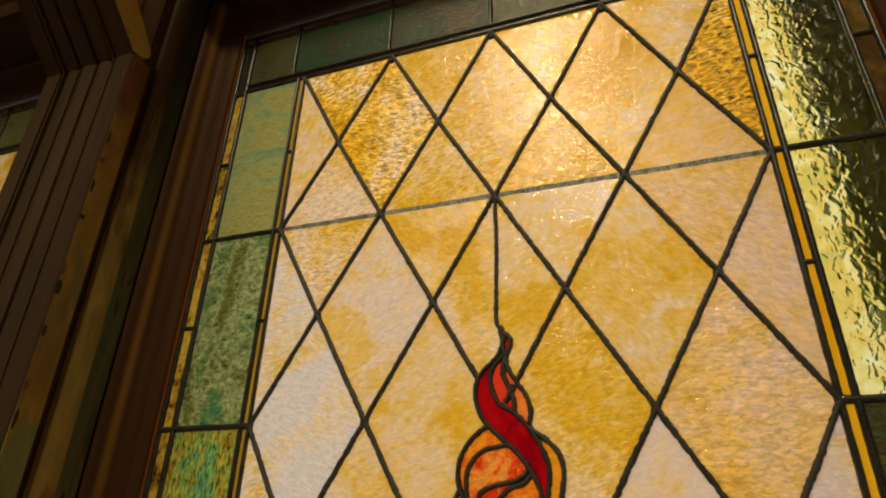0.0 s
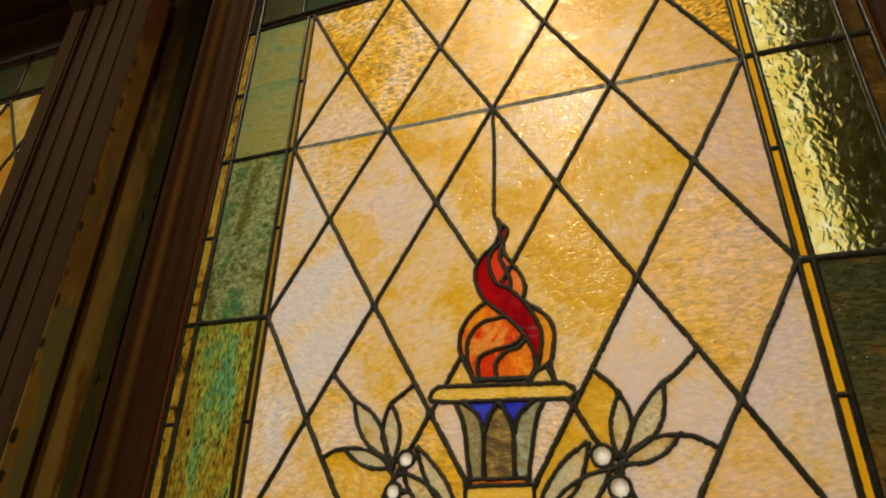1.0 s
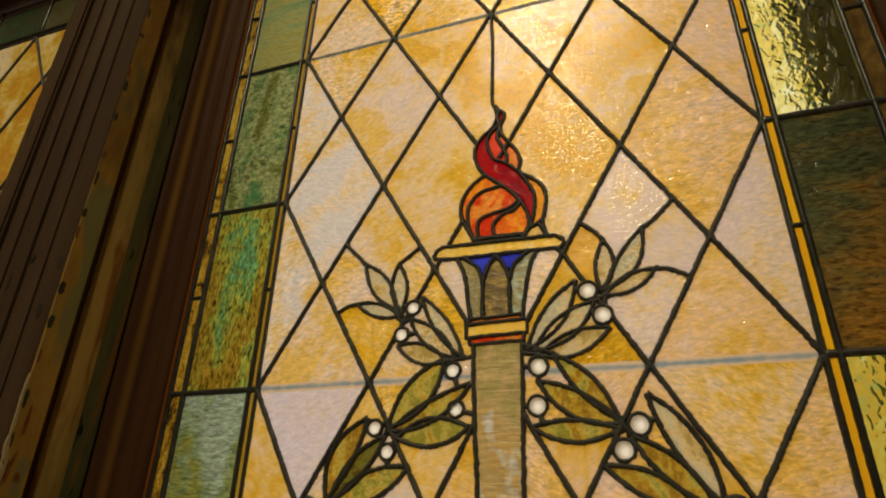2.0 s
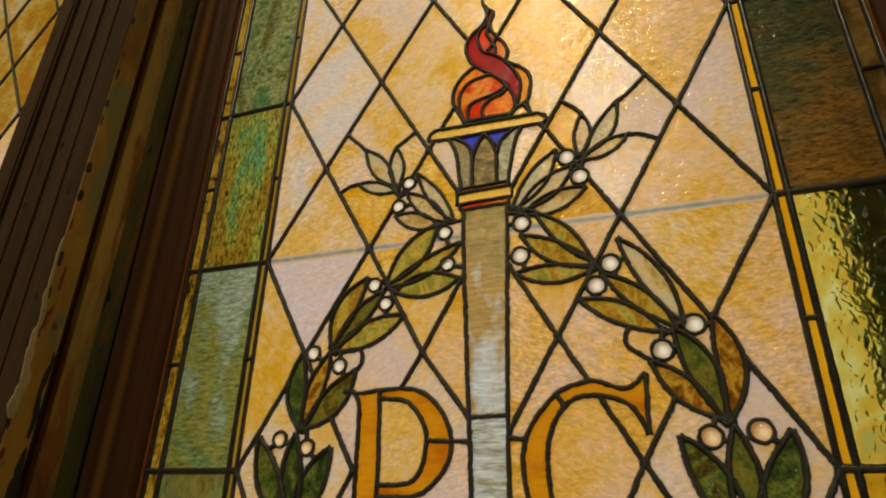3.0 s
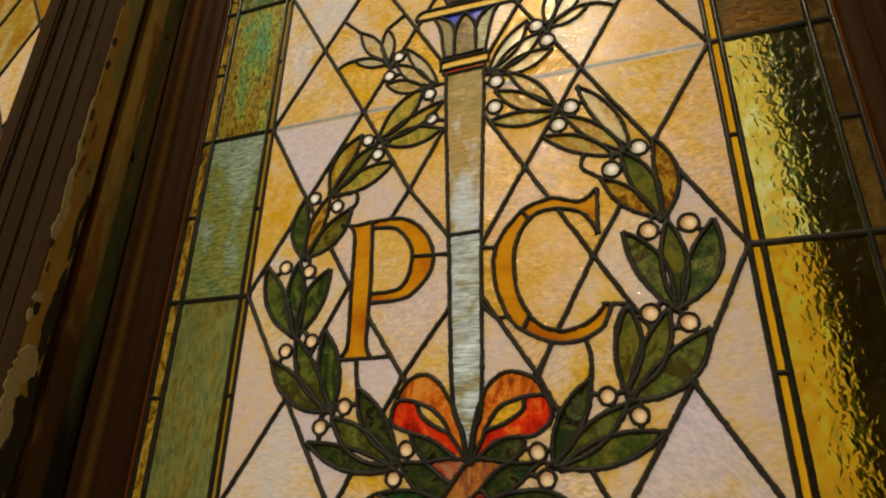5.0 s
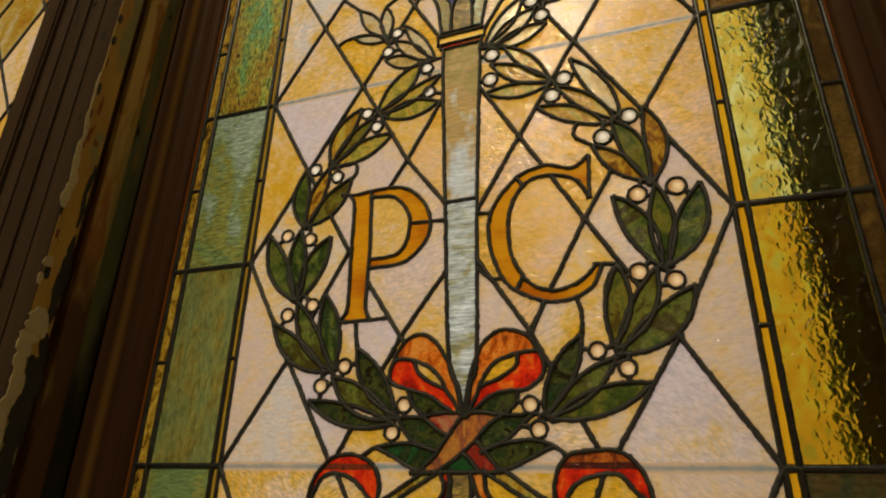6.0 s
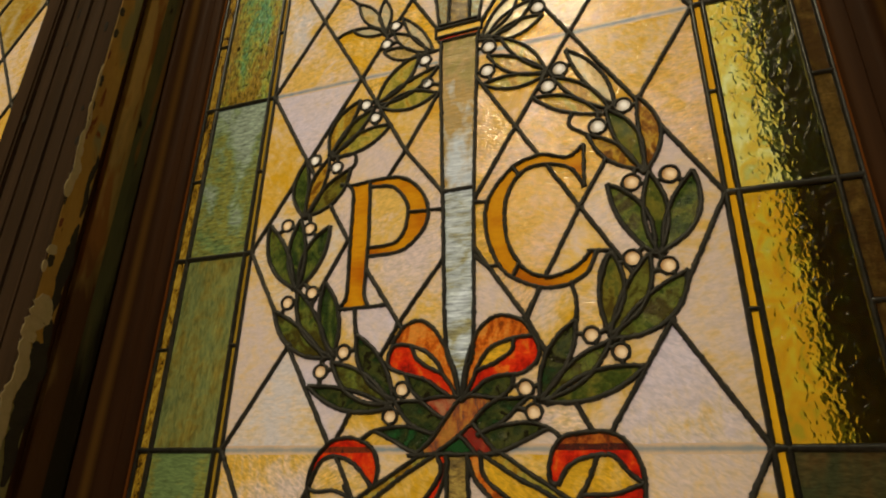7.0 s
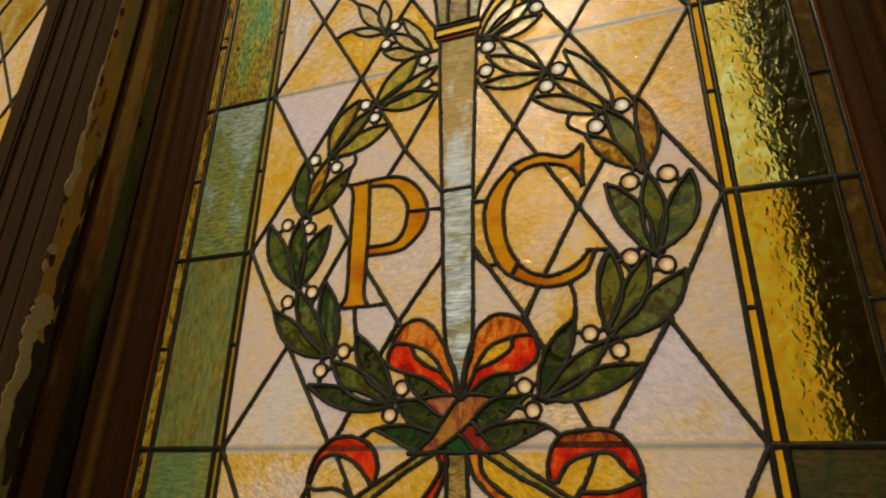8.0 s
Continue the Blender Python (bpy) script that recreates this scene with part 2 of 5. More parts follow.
PINK, CREAM, HONEY, AMBER, DEEP = (0.79, 0.56, 0.42), (0.85, 0.55, 0.27), (0.83, 0.47, 0.095), (0.77, 0.385, 0.018), (0.68, 0.31, 0.006)
GLASS = {
    "pink": field_glass("pink_opal", [(0.27, PINK), (0.43, (0.81, 0.56, 0.36)), (0.55, CREAM), (0.70, HONEY)], 0.22, 0.29),
    "cream": field_glass("cream_opal", [(0.26, (0.80, 0.56, 0.38)), (0.44, CREAM), (0.60, HONEY), (0.78, AMBER)], 0.30, 0.31),
    "lavender": field_glass("lavender_opal", [(0.28, (0.78, 0.60, 0.54)), (0.50, (0.79, 0.58, 0.46)), (0.64, (0.82, 0.57, 0.33)), (0.80, HONEY)], 0.24, 0.29),
    "apricot": field_glass("apricot_opal", [(0.26, (0.82, 0.52, 0.31)), (0.44, (0.86, 0.50, 0.20)), (0.60, (0.83, 0.45, 0.09)), (0.78, (0.74, 0.36, 0.020))], 0.30, 0.31),
    "honey": field_glass("honey_opal", [(0.24, (0.82, 0.55, 0.32)), (0.39, (0.85, 0.53, 0.22)), (0.52, HONEY), (0.66, AMBER)], 0.32, 0.33),
    "amber": field_glass("amber_opal", [(0.24, CREAM), (0.38, HONEY), (0.55, AMBER), (0.74, DEEP)], 0.36, 0.33),
    "grainy": field_glass("grainy_amber_opal", [(0.26, CREAM), (0.40, HONEY), (0.55, AMBER), (0.74, DEEP)], 0.95, 0.46),
    "dusky": opal("dusky_amber_opal", [(0.30, (0.54, 0.38, 0.17)), (0.46, (0.50, 0.31, 0.07)), (0.58, (0.44, 0.25, 0.02)), (0.72, (0.40, 0.17, 0.01))], spread=0.2, grain=0.3, scale=8.0, stretch=(1, 1, 0.7), turn=2.2, fine=0.34, streaks=0.42, ripple=0.42, ripple_scale=175, bed=(0.5, 1, 1.8)),
    "milk": opal("milky_cream_opal", [(0.32, (0.77, 0.62, 0.49)), (0.49, (0.83, 0.61, 0.40)), (0.63, (0.85, 0.57, 0.27)), (0.78, HONEY)], spread=0.14, grain=0.26, scale=8.0, stretch=(1, 1, 0.7), turn=2.2, fine=0.42, streaks=0.58, ripple=0.32, ripple_scale=225, rough=0.19, bed=(0.5, 1, 1.6)),
    "green_pale": opal("pale_green_opal", [(0.3, (0.19, 0.24, 0.08)), (0.46, (0.28, 0.28, 0.09)), (0.60, (0.34, 0.27, 0.06)), (0.74, (0.24, 0.24, 0.06))], scale=9, stretch=(0.5, 1, 1.5), spread=0.1, fine=0.3, streaks=0.35, grain=0.55),
    "green_moss": opal("moss_green_opal", [(0.28, (0.055, 0.165, 0.052)), (0.42, (0.120, 0.160, 0.040)), (0.55, (0.27, 0.27, 0.09)), (0.7, (0.12, 0.12, 0.022))], scale=9, stretch=(1.2, 1, 0.7), spread=0.1, fine=0.35, streaks=0.55, grain=0.95, ripple=0.5, ripple_scale=170, rough=0.26, bed=(0.8, 1, 1.2), body=0.05),
    "green_gold": opal("gold_streaked_green_opal", [(0.30, (0.11, 0.25, 0.085)), (0.44, (0.15, 0.24, 0.045)), (0.57, (0.29, 0.26, 0.028)), (0.72, (0.27, 0.155, 0.012))], scale=9, stretch=(1.5, 1, 0.5), spread=0.1, fine=0.35, streaks=0.55, grain=0.8, ripple=0.6, ripple_scale=180, bed=(1.6, 1, 0.55), grade=(1.78, 2.05, -0.24)),
    "green_grey": opal("grey_green_opal", [(0.28, (0.32, 0.35, 0.21)), (0.46, (0.21, 0.25, 0.085)), (0.60, (0.25, 0.22, 0.035)), (0.78, (0.17, 0.22, 0.06))], scale=9, stretch=(1.2, 1, 0.9), spread=0.1, fine=0.3, streaks=0.45, grain=0.6, ripple=0.5, ripple_scale=160, bed=(0.5, 1, 1.8), grade=(1.52, 1.80, -0.5)),
    "green_olive": opal("olive_green_opal", [(0.3, (0.175, 0.185, 0.05)), (0.48, (0.22, 0.205, 0.045)), (0.66, (0.23, 0.165, 0.025))], scale=10, stretch=(1.4, 1, 0.6), spread=0.1, fine=0.4, streaks=0.5, grain=0.42, ripple_scale=140, bed=(1.6, 1, 0.5)),
    "olive_dark": opal("dark_olive_opal", [(0.3, (0.050, 0.052, 0.016)), (0.5, (0.085, 0.060, 0.016)), (0.7, (0.11, 0.052, 0.012))], spread=0.2, fine=0.4, grain=0.4, scale=14, mottle=4.0),
    "olive_ember": opal("ember_streaked_olive_opal", [(0.28, (0.048, 0.050, 0.014)), (0.44, (0.084, 0.064, 0.015)), (0.60, (0.140, 0.076, 0.012)), (0.78, (0.210, 0.088, 0.009))], scale=9, stretch=(0.6, 1, 1.6), spread=0.05, fine=0.34, mottle=7.0, streaks=0.35, grain=0.6, ripple=0.5, grade=(1.80, 2.03, -0.42)),
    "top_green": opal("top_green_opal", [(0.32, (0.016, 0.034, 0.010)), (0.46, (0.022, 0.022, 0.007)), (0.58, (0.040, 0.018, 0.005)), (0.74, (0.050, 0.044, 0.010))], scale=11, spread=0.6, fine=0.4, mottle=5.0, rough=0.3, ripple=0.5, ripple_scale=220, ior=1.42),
    "strip": opal("amber_strip", [(0.3, (0.62, 0.38, 0.04)), (0.5, (0.44, 0.23, 0.015)), (0.62, (0.30, 0.14, 0.008)), (0.74, (0.03, 0.015, 0.004))], scale=50, fine=1.0, spread=0.15),
    "strip_orange": opal("orange_strip", [(0.3, (0.96, 0.47, 0.012)), (0.7, (0.88, 0.38, 0.008))], scale=5, ripple=0.08, grain=0.02, fine=0.1, streaks=0.1, body=0.04),
    "strip_top": opal("dark_brown_strip", [(0.3, (0.035, 0.012, 0.003)), (0.7, (0.018, 0.008, 0.003))], scale=30, fine=0.5),
    "strip_edge": opal("dark_orange_edge", [(0.3, (0.52, 0.18, 0.012)), (0.7, (0.36, 0.11, 0.008))], scale=20, fine=0.5, body=0.04),
    "strip_ochre": opal("ochre_strip", [(0.3, (0.40, 0.23, 0.02)), (0.7, (0.32, 0.17, 0.012))], scale=8, ripple=0.1, grain=0.05, fine=0.2, body=0.04),
    "strip_brown": opal("brown_strip", [(0.3, (0.34, 0.18, 0.03)), (0.5, (0.22, 0.115, 0.018)), (0.7, (0.14, 0.062, 0.010))], scale=30, fine=0.5, grain=0.3),
    "letter": opal("letter_orange", [(0.24, (0.50, 0.12, 0.003)), (0.42, (0.62, 0.20, 0.004)), (0.60, (0.72, 0.285, 0.006)), (0.76, (0.60, 0.19, 0.004))], scale=9, stretch=(0.6, 1, 1), spread=0.08, ripple=0.08, fine=0.10, grain=0.06, streaks=0.35, body=0.04, grade=(1.43, 1.61, 0.30)),
    "pale_leaf": opal("pale_leaf_opal", [(0.3, (0.56, 0.44, 0.22)), (0.45, (0.68, 0.47, 0.21)), (0.58, (0.66, 0.41, 0.13)), (0.72, (0.42, 0.26, 0.06))], scale=22, spread=0.25, fine=0.18, streaks=0.42, brush=1.5, ripple=0.2, ripple_scale=240, rough=0.1, bed=(1, 1, 1.2), stretch=(1.2, 1, 0.8), body=0.04, turn=2.0, grain=0.3, mottle=4.0),
    "olive": opal("olive_opal", [(0.30, (0.29, 0.225, 0.024)), (0.42, (0.48, 0.345, 0.055)), (0.54, (0.50, 0.27, 0.022)), (0.66, (0.30, 0.14, 0.010)), (0.78, (0.46, 0.32, 0.045))], scale=22, spread=0.25, fine=0.28, streaks=0.42, brush=1.5, ripple=0.2, ripple_scale=240, rough=0.1, bed=(1, 1, 1.2), stretch=(1.2, 1, 0.8), body=0.04, turn=2.0, grain=0.3, mottle=4.0),
    "moss": opal("moss_opal", [(0.30, (0.045, 0.060, 0.008)), (0.43, (0.11, 0.105, 0.014)), (0.55, (0.19, 0.145, 0.016)), (0.70, (0.08, 0.050, 0.006))], scale=22, spread=0.25, fine=0.28, streaks=0.42, brush=1.5, ripple=0.2, ripple_scale=240, rough=0.1, bed=(1, 1, 1.2), stretch=(1.2, 1, 0.8), body=0.04, turn=2.0, grain=0.3, mottle=4.0),
    "leaf_green": opal("leaf_green_opal", [(0.3, (0.020, 0.036, 0.006)), (0.43, (0.052, 0.070, 0.009)), (0.55, (0.130, 0.138, 0.018)), (0.70, (0.058, 0.042, 0.005))], scale=22, spread=0.25, fine=0.18, streaks=0.30, brush=1.5, ripple=0.5, ripple_scale=300, rough=0.07, bed=(1, 1, 1.2), stretch=(1.2, 1, 0.8), body=0.04, turn=2.0, grain=0.5, mottle=4.0, bubbles=260.0),
    "deep_green": opal("deep_green_opal", [(0.3, (0.014, 0.066, 0.013)), (0.40, (0.013, 0.026, 0.006)), (0.52, (0.026, 0.034, 0.007)), (0.62, (0.060, 0.062, 0.010)), (0.74, (0.012, 0.010, 0.003))], scale=26, spread=0.25, fine=0.18, streaks=0.30, brush=1.5, ripple=0.5, ripple_scale=300, rough=0.07, bed=(1, 1, 1.2), stretch=(1.2, 1, 0.8), body=0.04, turn=2.0, grain=0.5, mottle=4.0, bubbles=260.0),
    "rust_leaf": opal("rust_leaf_opal", [(0.28, (0.10, 0.028, 0.003)), (0.43, (0.30, 0.11, 0.008)), (0.55, (0.52, 0.27, 0.02)), (0.70, (0.20, 0.07, 0.005))], scale=22, spread=0.25, fine=0.18, streaks=0.42, brush=1.5, ripple=0.2, ripple_scale=240, rough=0.1, bed=(1, 1, 1.2), stretch=(1.2, 1, 0.8), body=0.04, turn=2.0, grain=0.3, mottle=4.0),
    "rust_green": opal("rust_green_opal", [(0.3, (0.05, 0.035, 0.005)), (0.44, (0.10, 0.075, 0.010)), (0.56, (0.16, 0.15, 0.02)), (0.72, (0.06, 0.045, 0.006))], scale=22, spread=0.25, fine=0.18, streaks=0.42, brush=1.5, ripple=0.2, ripple_scale=240, rough=0.1, bed=(1, 1, 1.2), stretch=(1.2, 1, 0.8), body=0.04, turn=2.0, grain=0.3, mottle=4.0),
    "dark_red": opal("dark_red_glass", [(0.3, (0.24, 0.0, 0.004)), (0.6, (0.40, 0.003, 0.004))], scale=14, fine=0.6, ripple=0.35, ripple_scale=150, ior=1.2, rough=0.12, body=0.02),
    "flame_red": opal("flame_red_glass", [(0.3, (0.55, 0.01, 0.005)), (0.6, (0.70, 0.04, 0.01))], scale=14, fine=0.6, ripple=0.35, ripple_scale=150, ior=1.2, rough=0.12, body=0.02),
    "flame_orange": opal("flame_orange_glass", [(0.3, (0.82, 0.28, 0.01)), (0.5, (0.80, 0.17, 0.008)), (0.7, (0.70, 0.08, 0.006))], scale=24, fine=0.5, streaks=0.5, ripple=0.35, ripple_scale=150, ior=1.2, body=0.02),
    "flame_yellow": opal("flame_yellow_glass", [(0.3, (0.82, 0.32, 0.014)), (0.7, (0.80, 0.22, 0.008))], scale=14, ripple=0.35, ripple_scale=150, ior=1.2, body=0.04),
    "coral": opal("coral_opal", [(0.3, (0.78, 0.25, 0.03)), (0.45, (0.76, 0.11, 0.010)), (0.6, (0.64, 0.03, 0.005))], scale=34, fine=0.6, streaks=0.6, ripple=0.35, ripple_scale=150, ior=1.2, body=0.02, rough=0.1),
    "bow_orange": opal("bow_orange_opal", [(0.3, (0.76, 0.25, 0.03)), (0.46, (0.70, 0.15, 0.010)), (0.60, (0.52, 0.085, 0.006)), (0.74, (0.26, 0.05, 0.006))], scale=40, spread=0.1, fine=0.6, stretch=(1, 1, 0.6), body=0.02, rough=0.1, ripple=0.2),
    "bow_red": opal("bow_red_opal", [(0.28, (0.80, 0.15, 0.010)), (0.40, (0.78, 0.042, 0.005)), (0.58, (0.64, 0.016, 0.004)), (0.76, (0.24, 0.010, 0.004))], scale=26, spread=0.1, fine=0.5, body=0.02, rough=0.1, ripple=0.2),
    "bow_dusk": opal("brown_orange_opal", [(0.3, (0.52, 0.13, 0.012)), (0.5, (0.32, 0.055, 0.008)), (0.7, (0.11, 0.022, 0.006))], scale=40, spread=0.1, fine=0.7, body=0.03, rough=0.1, ripple=0.3),
    "knot": opal("knot_opal", [(0.26, (0.50, 0.19, 0.03)), (0.40, (0.42, 0.10, 0.02)), (0.50, (0.16, 0.06, 0.035)), (0.60, (0.42, 0.11, 0.02)), (0.72, (0.09, 0.070, 0.022))], scale=26, fine=0.35, streaks=0.7, brush=0.4, rough=0.08, stretch=(1.5, 1, 0.7), bubbles=210.0),
    "knot_red": opal("dull_red_opal", [(0.3, (0.44, 0.16, 0.06)), (0.45, (0.40, 0.06, 0.02)), (0.62, (0.26, 0.018, 0.008))], scale=46, fine=0.5, ripple=0.4, body=0.04, bubbles=210.0),
    "flame_coral": opal("flame_coral_glass", [(0.3, (0.82, 0.21, 0.03)), (0.7, (0.74, 0.11, 0.012))], scale=20, fine=0.4, ripple=0.35, ripple_scale=150, ior=1.2, body=0.02),
    "bar_shadow": opal("shadowed_red_opal", [(0.3, (0.10, 0.012, 0.006)), (0.5, (0.045, 0.012, 0.008)), (0.7, (0.20, 0.03, 0.008))], scale=60, fine=0.8, body=0.06),
    "blue": opal("blue_glass", [(0.3, (0.02, 0.02, 0.30)), (0.7, (0.04, 0.05, 0.42))], scale=20, ripple=0.1, body=0.04),
    "dish": opal("dish_yellow_opal", [(0.3, (0.86, 0.46, 0.04)), (0.7, (0.82, 0.50, 0.10))], scale=30, ripple=0.3, ripple_scale=260, fine=0.5, body=0.04),
    "torch_wood": opal("torch_brown_opal", [(0.3, (0.46, 0.29, 0.06)), (0.45, (0.30, 0.17, 0.035)), (0.58, (0.20, 0.13, 0.04)), (0.72, (0.12, 0.07, 0.02))], scale=26, stretch=(0.8, 1, 1.6), fine=0.6, streaks=0.8, grain=0.4),
    "torch_grey": opal("torch_grey_opal", [(0.3, (0.36, 0.36, 0.21)), (0.48, (0.32, 0.27, 0.11)), (0.6, (0.26, 0.17, 0.05)), (0.75, (0.40, 0.28, 0.09))], scale=24, fine=0.5, streaks=0.7, grain=0.4),
    "shaft_top": opal("shaft_brown_to_white_opal", [(0.2, (0.62, 0.61, 0.54)), (0.38, (0.54, 0.41, 0.23)), (0.5, (0.48, 0.27, 0.06)), (0.62, (0.50, 0.31, 0.10)), (0.8, (0.34, 0.24, 0.06))], scale=14, fine=0.3, spread=0.0, ripple=0.7, ripple_scale=120, bed=(0.35, 1, 2.4), grain=0.6, grade=(1.58, 1.82, 0.62)),
    "shaft_white": opal("shaft_white_opal", [(0.3, (0.66, 0.66, 0.58)), (0.52, (0.52, 0.52, 0.42)), (0.7, (0.36, 0.30, 0.12))], scale=22, stretch=(0.6, 1, 1.3), ripple=0.8, ripple_scale=120, bed=(0.35, 1, 2.4), grain=0.8, spread=0.0),
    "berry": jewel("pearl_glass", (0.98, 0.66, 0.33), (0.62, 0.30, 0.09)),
    # upper jewels: the lamp's white reflection put into the glass colour
    "berry_lamp_white": jewel("lamp_whitened_pearl_glass", (0.99, 0.84, 0.62), (0.50, 0.36, 0.20)),
    "joint_dark": opal("tarnished_solder_joint", [(0.3, (0.07, 0.07, 0.06)), (0.5, (0.14, 0.13, 0.10)), (0.7, (0.28, 0.25, 0.16))], scale=70, fine=0.8, body=0.4, ripple=0.9, ripple_scale=260),
    "joint_mid": seam("mid_cement_seam", 1.784),
    "joint_low": seam("low_cement_seam", 1.268),
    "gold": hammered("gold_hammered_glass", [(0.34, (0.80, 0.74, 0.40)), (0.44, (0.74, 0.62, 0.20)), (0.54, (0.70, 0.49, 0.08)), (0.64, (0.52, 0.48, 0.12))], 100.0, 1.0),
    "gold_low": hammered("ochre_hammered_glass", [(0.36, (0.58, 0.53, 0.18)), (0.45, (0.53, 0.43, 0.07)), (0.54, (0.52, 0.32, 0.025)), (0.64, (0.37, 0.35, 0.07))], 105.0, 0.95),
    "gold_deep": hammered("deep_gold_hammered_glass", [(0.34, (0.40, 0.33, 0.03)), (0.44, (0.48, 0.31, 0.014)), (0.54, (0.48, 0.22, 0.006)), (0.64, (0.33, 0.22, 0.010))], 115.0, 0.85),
}
BACK = clear_back()
BRIGHT_LEAD = surface("smooth_milled_lead", [(0.3, (0.040, 0.045, 0.050)), (0.7, (0.110, 0.120, 0.130))], 60, rough=(0.26, 0.42), metal=0.7, bump=0.25, bump_scale=200)
LEAD = surface("oxidised_lead", [(0.3, (0.030, 0.035, 0.040)), (0.7, (0.085, 0.093, 0.098))], 60, rough=(0.38, 0.62), metal=0.25, bump=0.7, bump_scale=260)
WOOD = surface("dark_varnished_wood", [(0.25, (0.028, 0.0120, 0.0060)), (0.5, (0.052, 0.0230, 0.0105)), (0.75, (0.082, 0.038, 0.016))], 16, (1, 1, 0.06), (0.46, 0.62), bump=0.2, bump_scale=90, spec=0.13)
STILE = surface("dark_varnish_with_a_painted_sheen", [(0.25, (0.028, 0.0120, 0.0060)), (0.5, (0.052, 0.0230, 0.0105)), (0.75, (0.082, 0.038, 0.016))], 16, (1, 1, 0.06), (0.52, 0.68), bump=0.2, bump_scale=90, spec=0.1, stripe=((0.27, 0.150, 0.036), 0.4722, 0.0042))
GRAIN = surface("dusty_brown_painted_wood", [(0.25, (0.044, 0.029, 0.018)), (0.5, (0.073, 0.046, 0.029)), (0.75, (0.108, 0.070, 0.044))], 22, (1, 1, 0.05), (0.6, 0.85), bump=0.5, bump_scale=110, spec=0.2, patches=(((0.022, 0.016, 0.012), 40, 0.68),))
# light caught on the sight edge, put into an orange colour
ARRIS = surface("orange_lit_edge_wood", [(0.3, (0.30, 0.100, 0.018)), (0.7, (0.46, 0.165, 0.030))], 30, (1, 1, 0.1), (0.4, 0.6), bump=0.3, bump_scale=120, spec=0.3)
# WORN, STOP and MOSSY darken by height: shade put into the paint colour
WORN = surface("worn_ochre_paint", [(0.22, (0.21, 0.145, 0.046)), (0.42, (0.36, 0.215, 0.054)), (0.58, (0.46, 0.300, 0.074)), (0.8, (0.30, 0.215, 0.070))], 18, (1, 1, 0.3), (0.55, 0.8), spec=0.25, bump=0.7, bump_scale=80,
               patches=(((0.24, 0.235, 0.105), 14, 0.545), ((0.022, 0.016, 0.012), 60, 0.70), ((0.20, 0.060, 0.018), 34, 0.66)), shade_bands=(((0.14, 0.058, 0.019), 2.15, 2.5),))
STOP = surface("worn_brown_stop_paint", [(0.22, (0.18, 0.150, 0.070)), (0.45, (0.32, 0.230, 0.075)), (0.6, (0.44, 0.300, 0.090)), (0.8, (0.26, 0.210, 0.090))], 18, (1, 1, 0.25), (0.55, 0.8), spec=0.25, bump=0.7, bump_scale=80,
               patches=(((0.016, 0.014, 0.010), 50, 0.70), ((0.26, 0.12, 0.03), 16, 0.58)), shade_bands=(((0.050, 0.028, 0.013), 2.10, 2.45), ((0.085, 0.040, 0.014), 1.60, 1.38)))
SOOT = surface("black_old_varnish", [(0.3, (0.008, 0.008, 0.006)), (0.7, (0.022, 0.020, 0.013))], 70, rough=(0.5, 0.75), bump=0.6, bump_scale=200)
RED_PAINT = surface("chipped_red_brown_paint", [(0.3, (0.10, 0.030, 0.012)), (0.7, (0.20, 0.060, 0.020))], 60, rough=(0.5, 0.75), bump=0.6, bump_scale=200)
MOSSY = surface("worn_green_paint", [(0.22, (0.080, 0.100, 0.062)), (0.45, (0.105, 0.122, 0.062)), (0.6, (0.16, 0.152, 0.072)), (0.8, (0.080, 0.072, 0.044))], 18, (1, 1, 0.2), (0.5, 0.75), spec=0.25, bump=0.7, bump_scale=80,
                patches=(((0.24, 0.14, 0.045), 22, 0.60), ((0.012, 0.011, 0.009), 60, 0.62)), shade_bands=(((0.034, 0.030, 0.017), 2.10, 2.45), ((0.020, 0.019, 0.012), 1.62, 1.40)))
FLAKE = surface("old_cream_paint", [(0.3, (0.40, 0.35, 0.20)), (0.7, (0.54, 0.48, 0.29))], 60, rough=(0.55, 0.75), patches=(((0.06, 0.045, 0.025), 150, 0.70),))
PLASTER = surface("aged_plaster", [(0.3, (0.46, 0.40, 0.33)), (0.7, (0.56, 0.50, 0.42))], 6, rough=(0.8, 0.95), bump=0.2)
BOARDS = surface("worn_floor_boards", [(0.3, (0.38, 0.28, 0.19)), (0.7, (0.50, 0.38, 0.27))], 8, (1, 0.1, 1), rough=(0.4, 0.6))
STONE = surface("weathered_outer_wood", [(0.3, (0.15, 0.24, 0.19)), (0.7, (0.20, 0.28, 0.20))], 14, rough=(0.7, 0.9))

# ---- mesh helpers ----
def mesh_of(name, verts, faces, *mats, smooth=False, slots=None):
    me = bpy.data.meshes.new(name)
    me.from_pydata([tuple(v) for v in verts], [], faces)
    for m in mats:
        me.materials.append(m)
    if slots:
        me.polygons.foreach_set("material_index", slots)
    if smooth:
        me.polygons.foreach_set("use_smooth", [True] * len(me.polygons))
    me.update()
    return me


def part(name, data, parent, label=""):
    ob = new(name, data)
    ob.parent = parent
    return tagged(ob, label) if label else ob


def empty(name, label, category, kind="", at=(0, 0, 0), group=""):
    ob = new(name)
    ob.location = at
    return tagged(ob, label, category, group, kind)


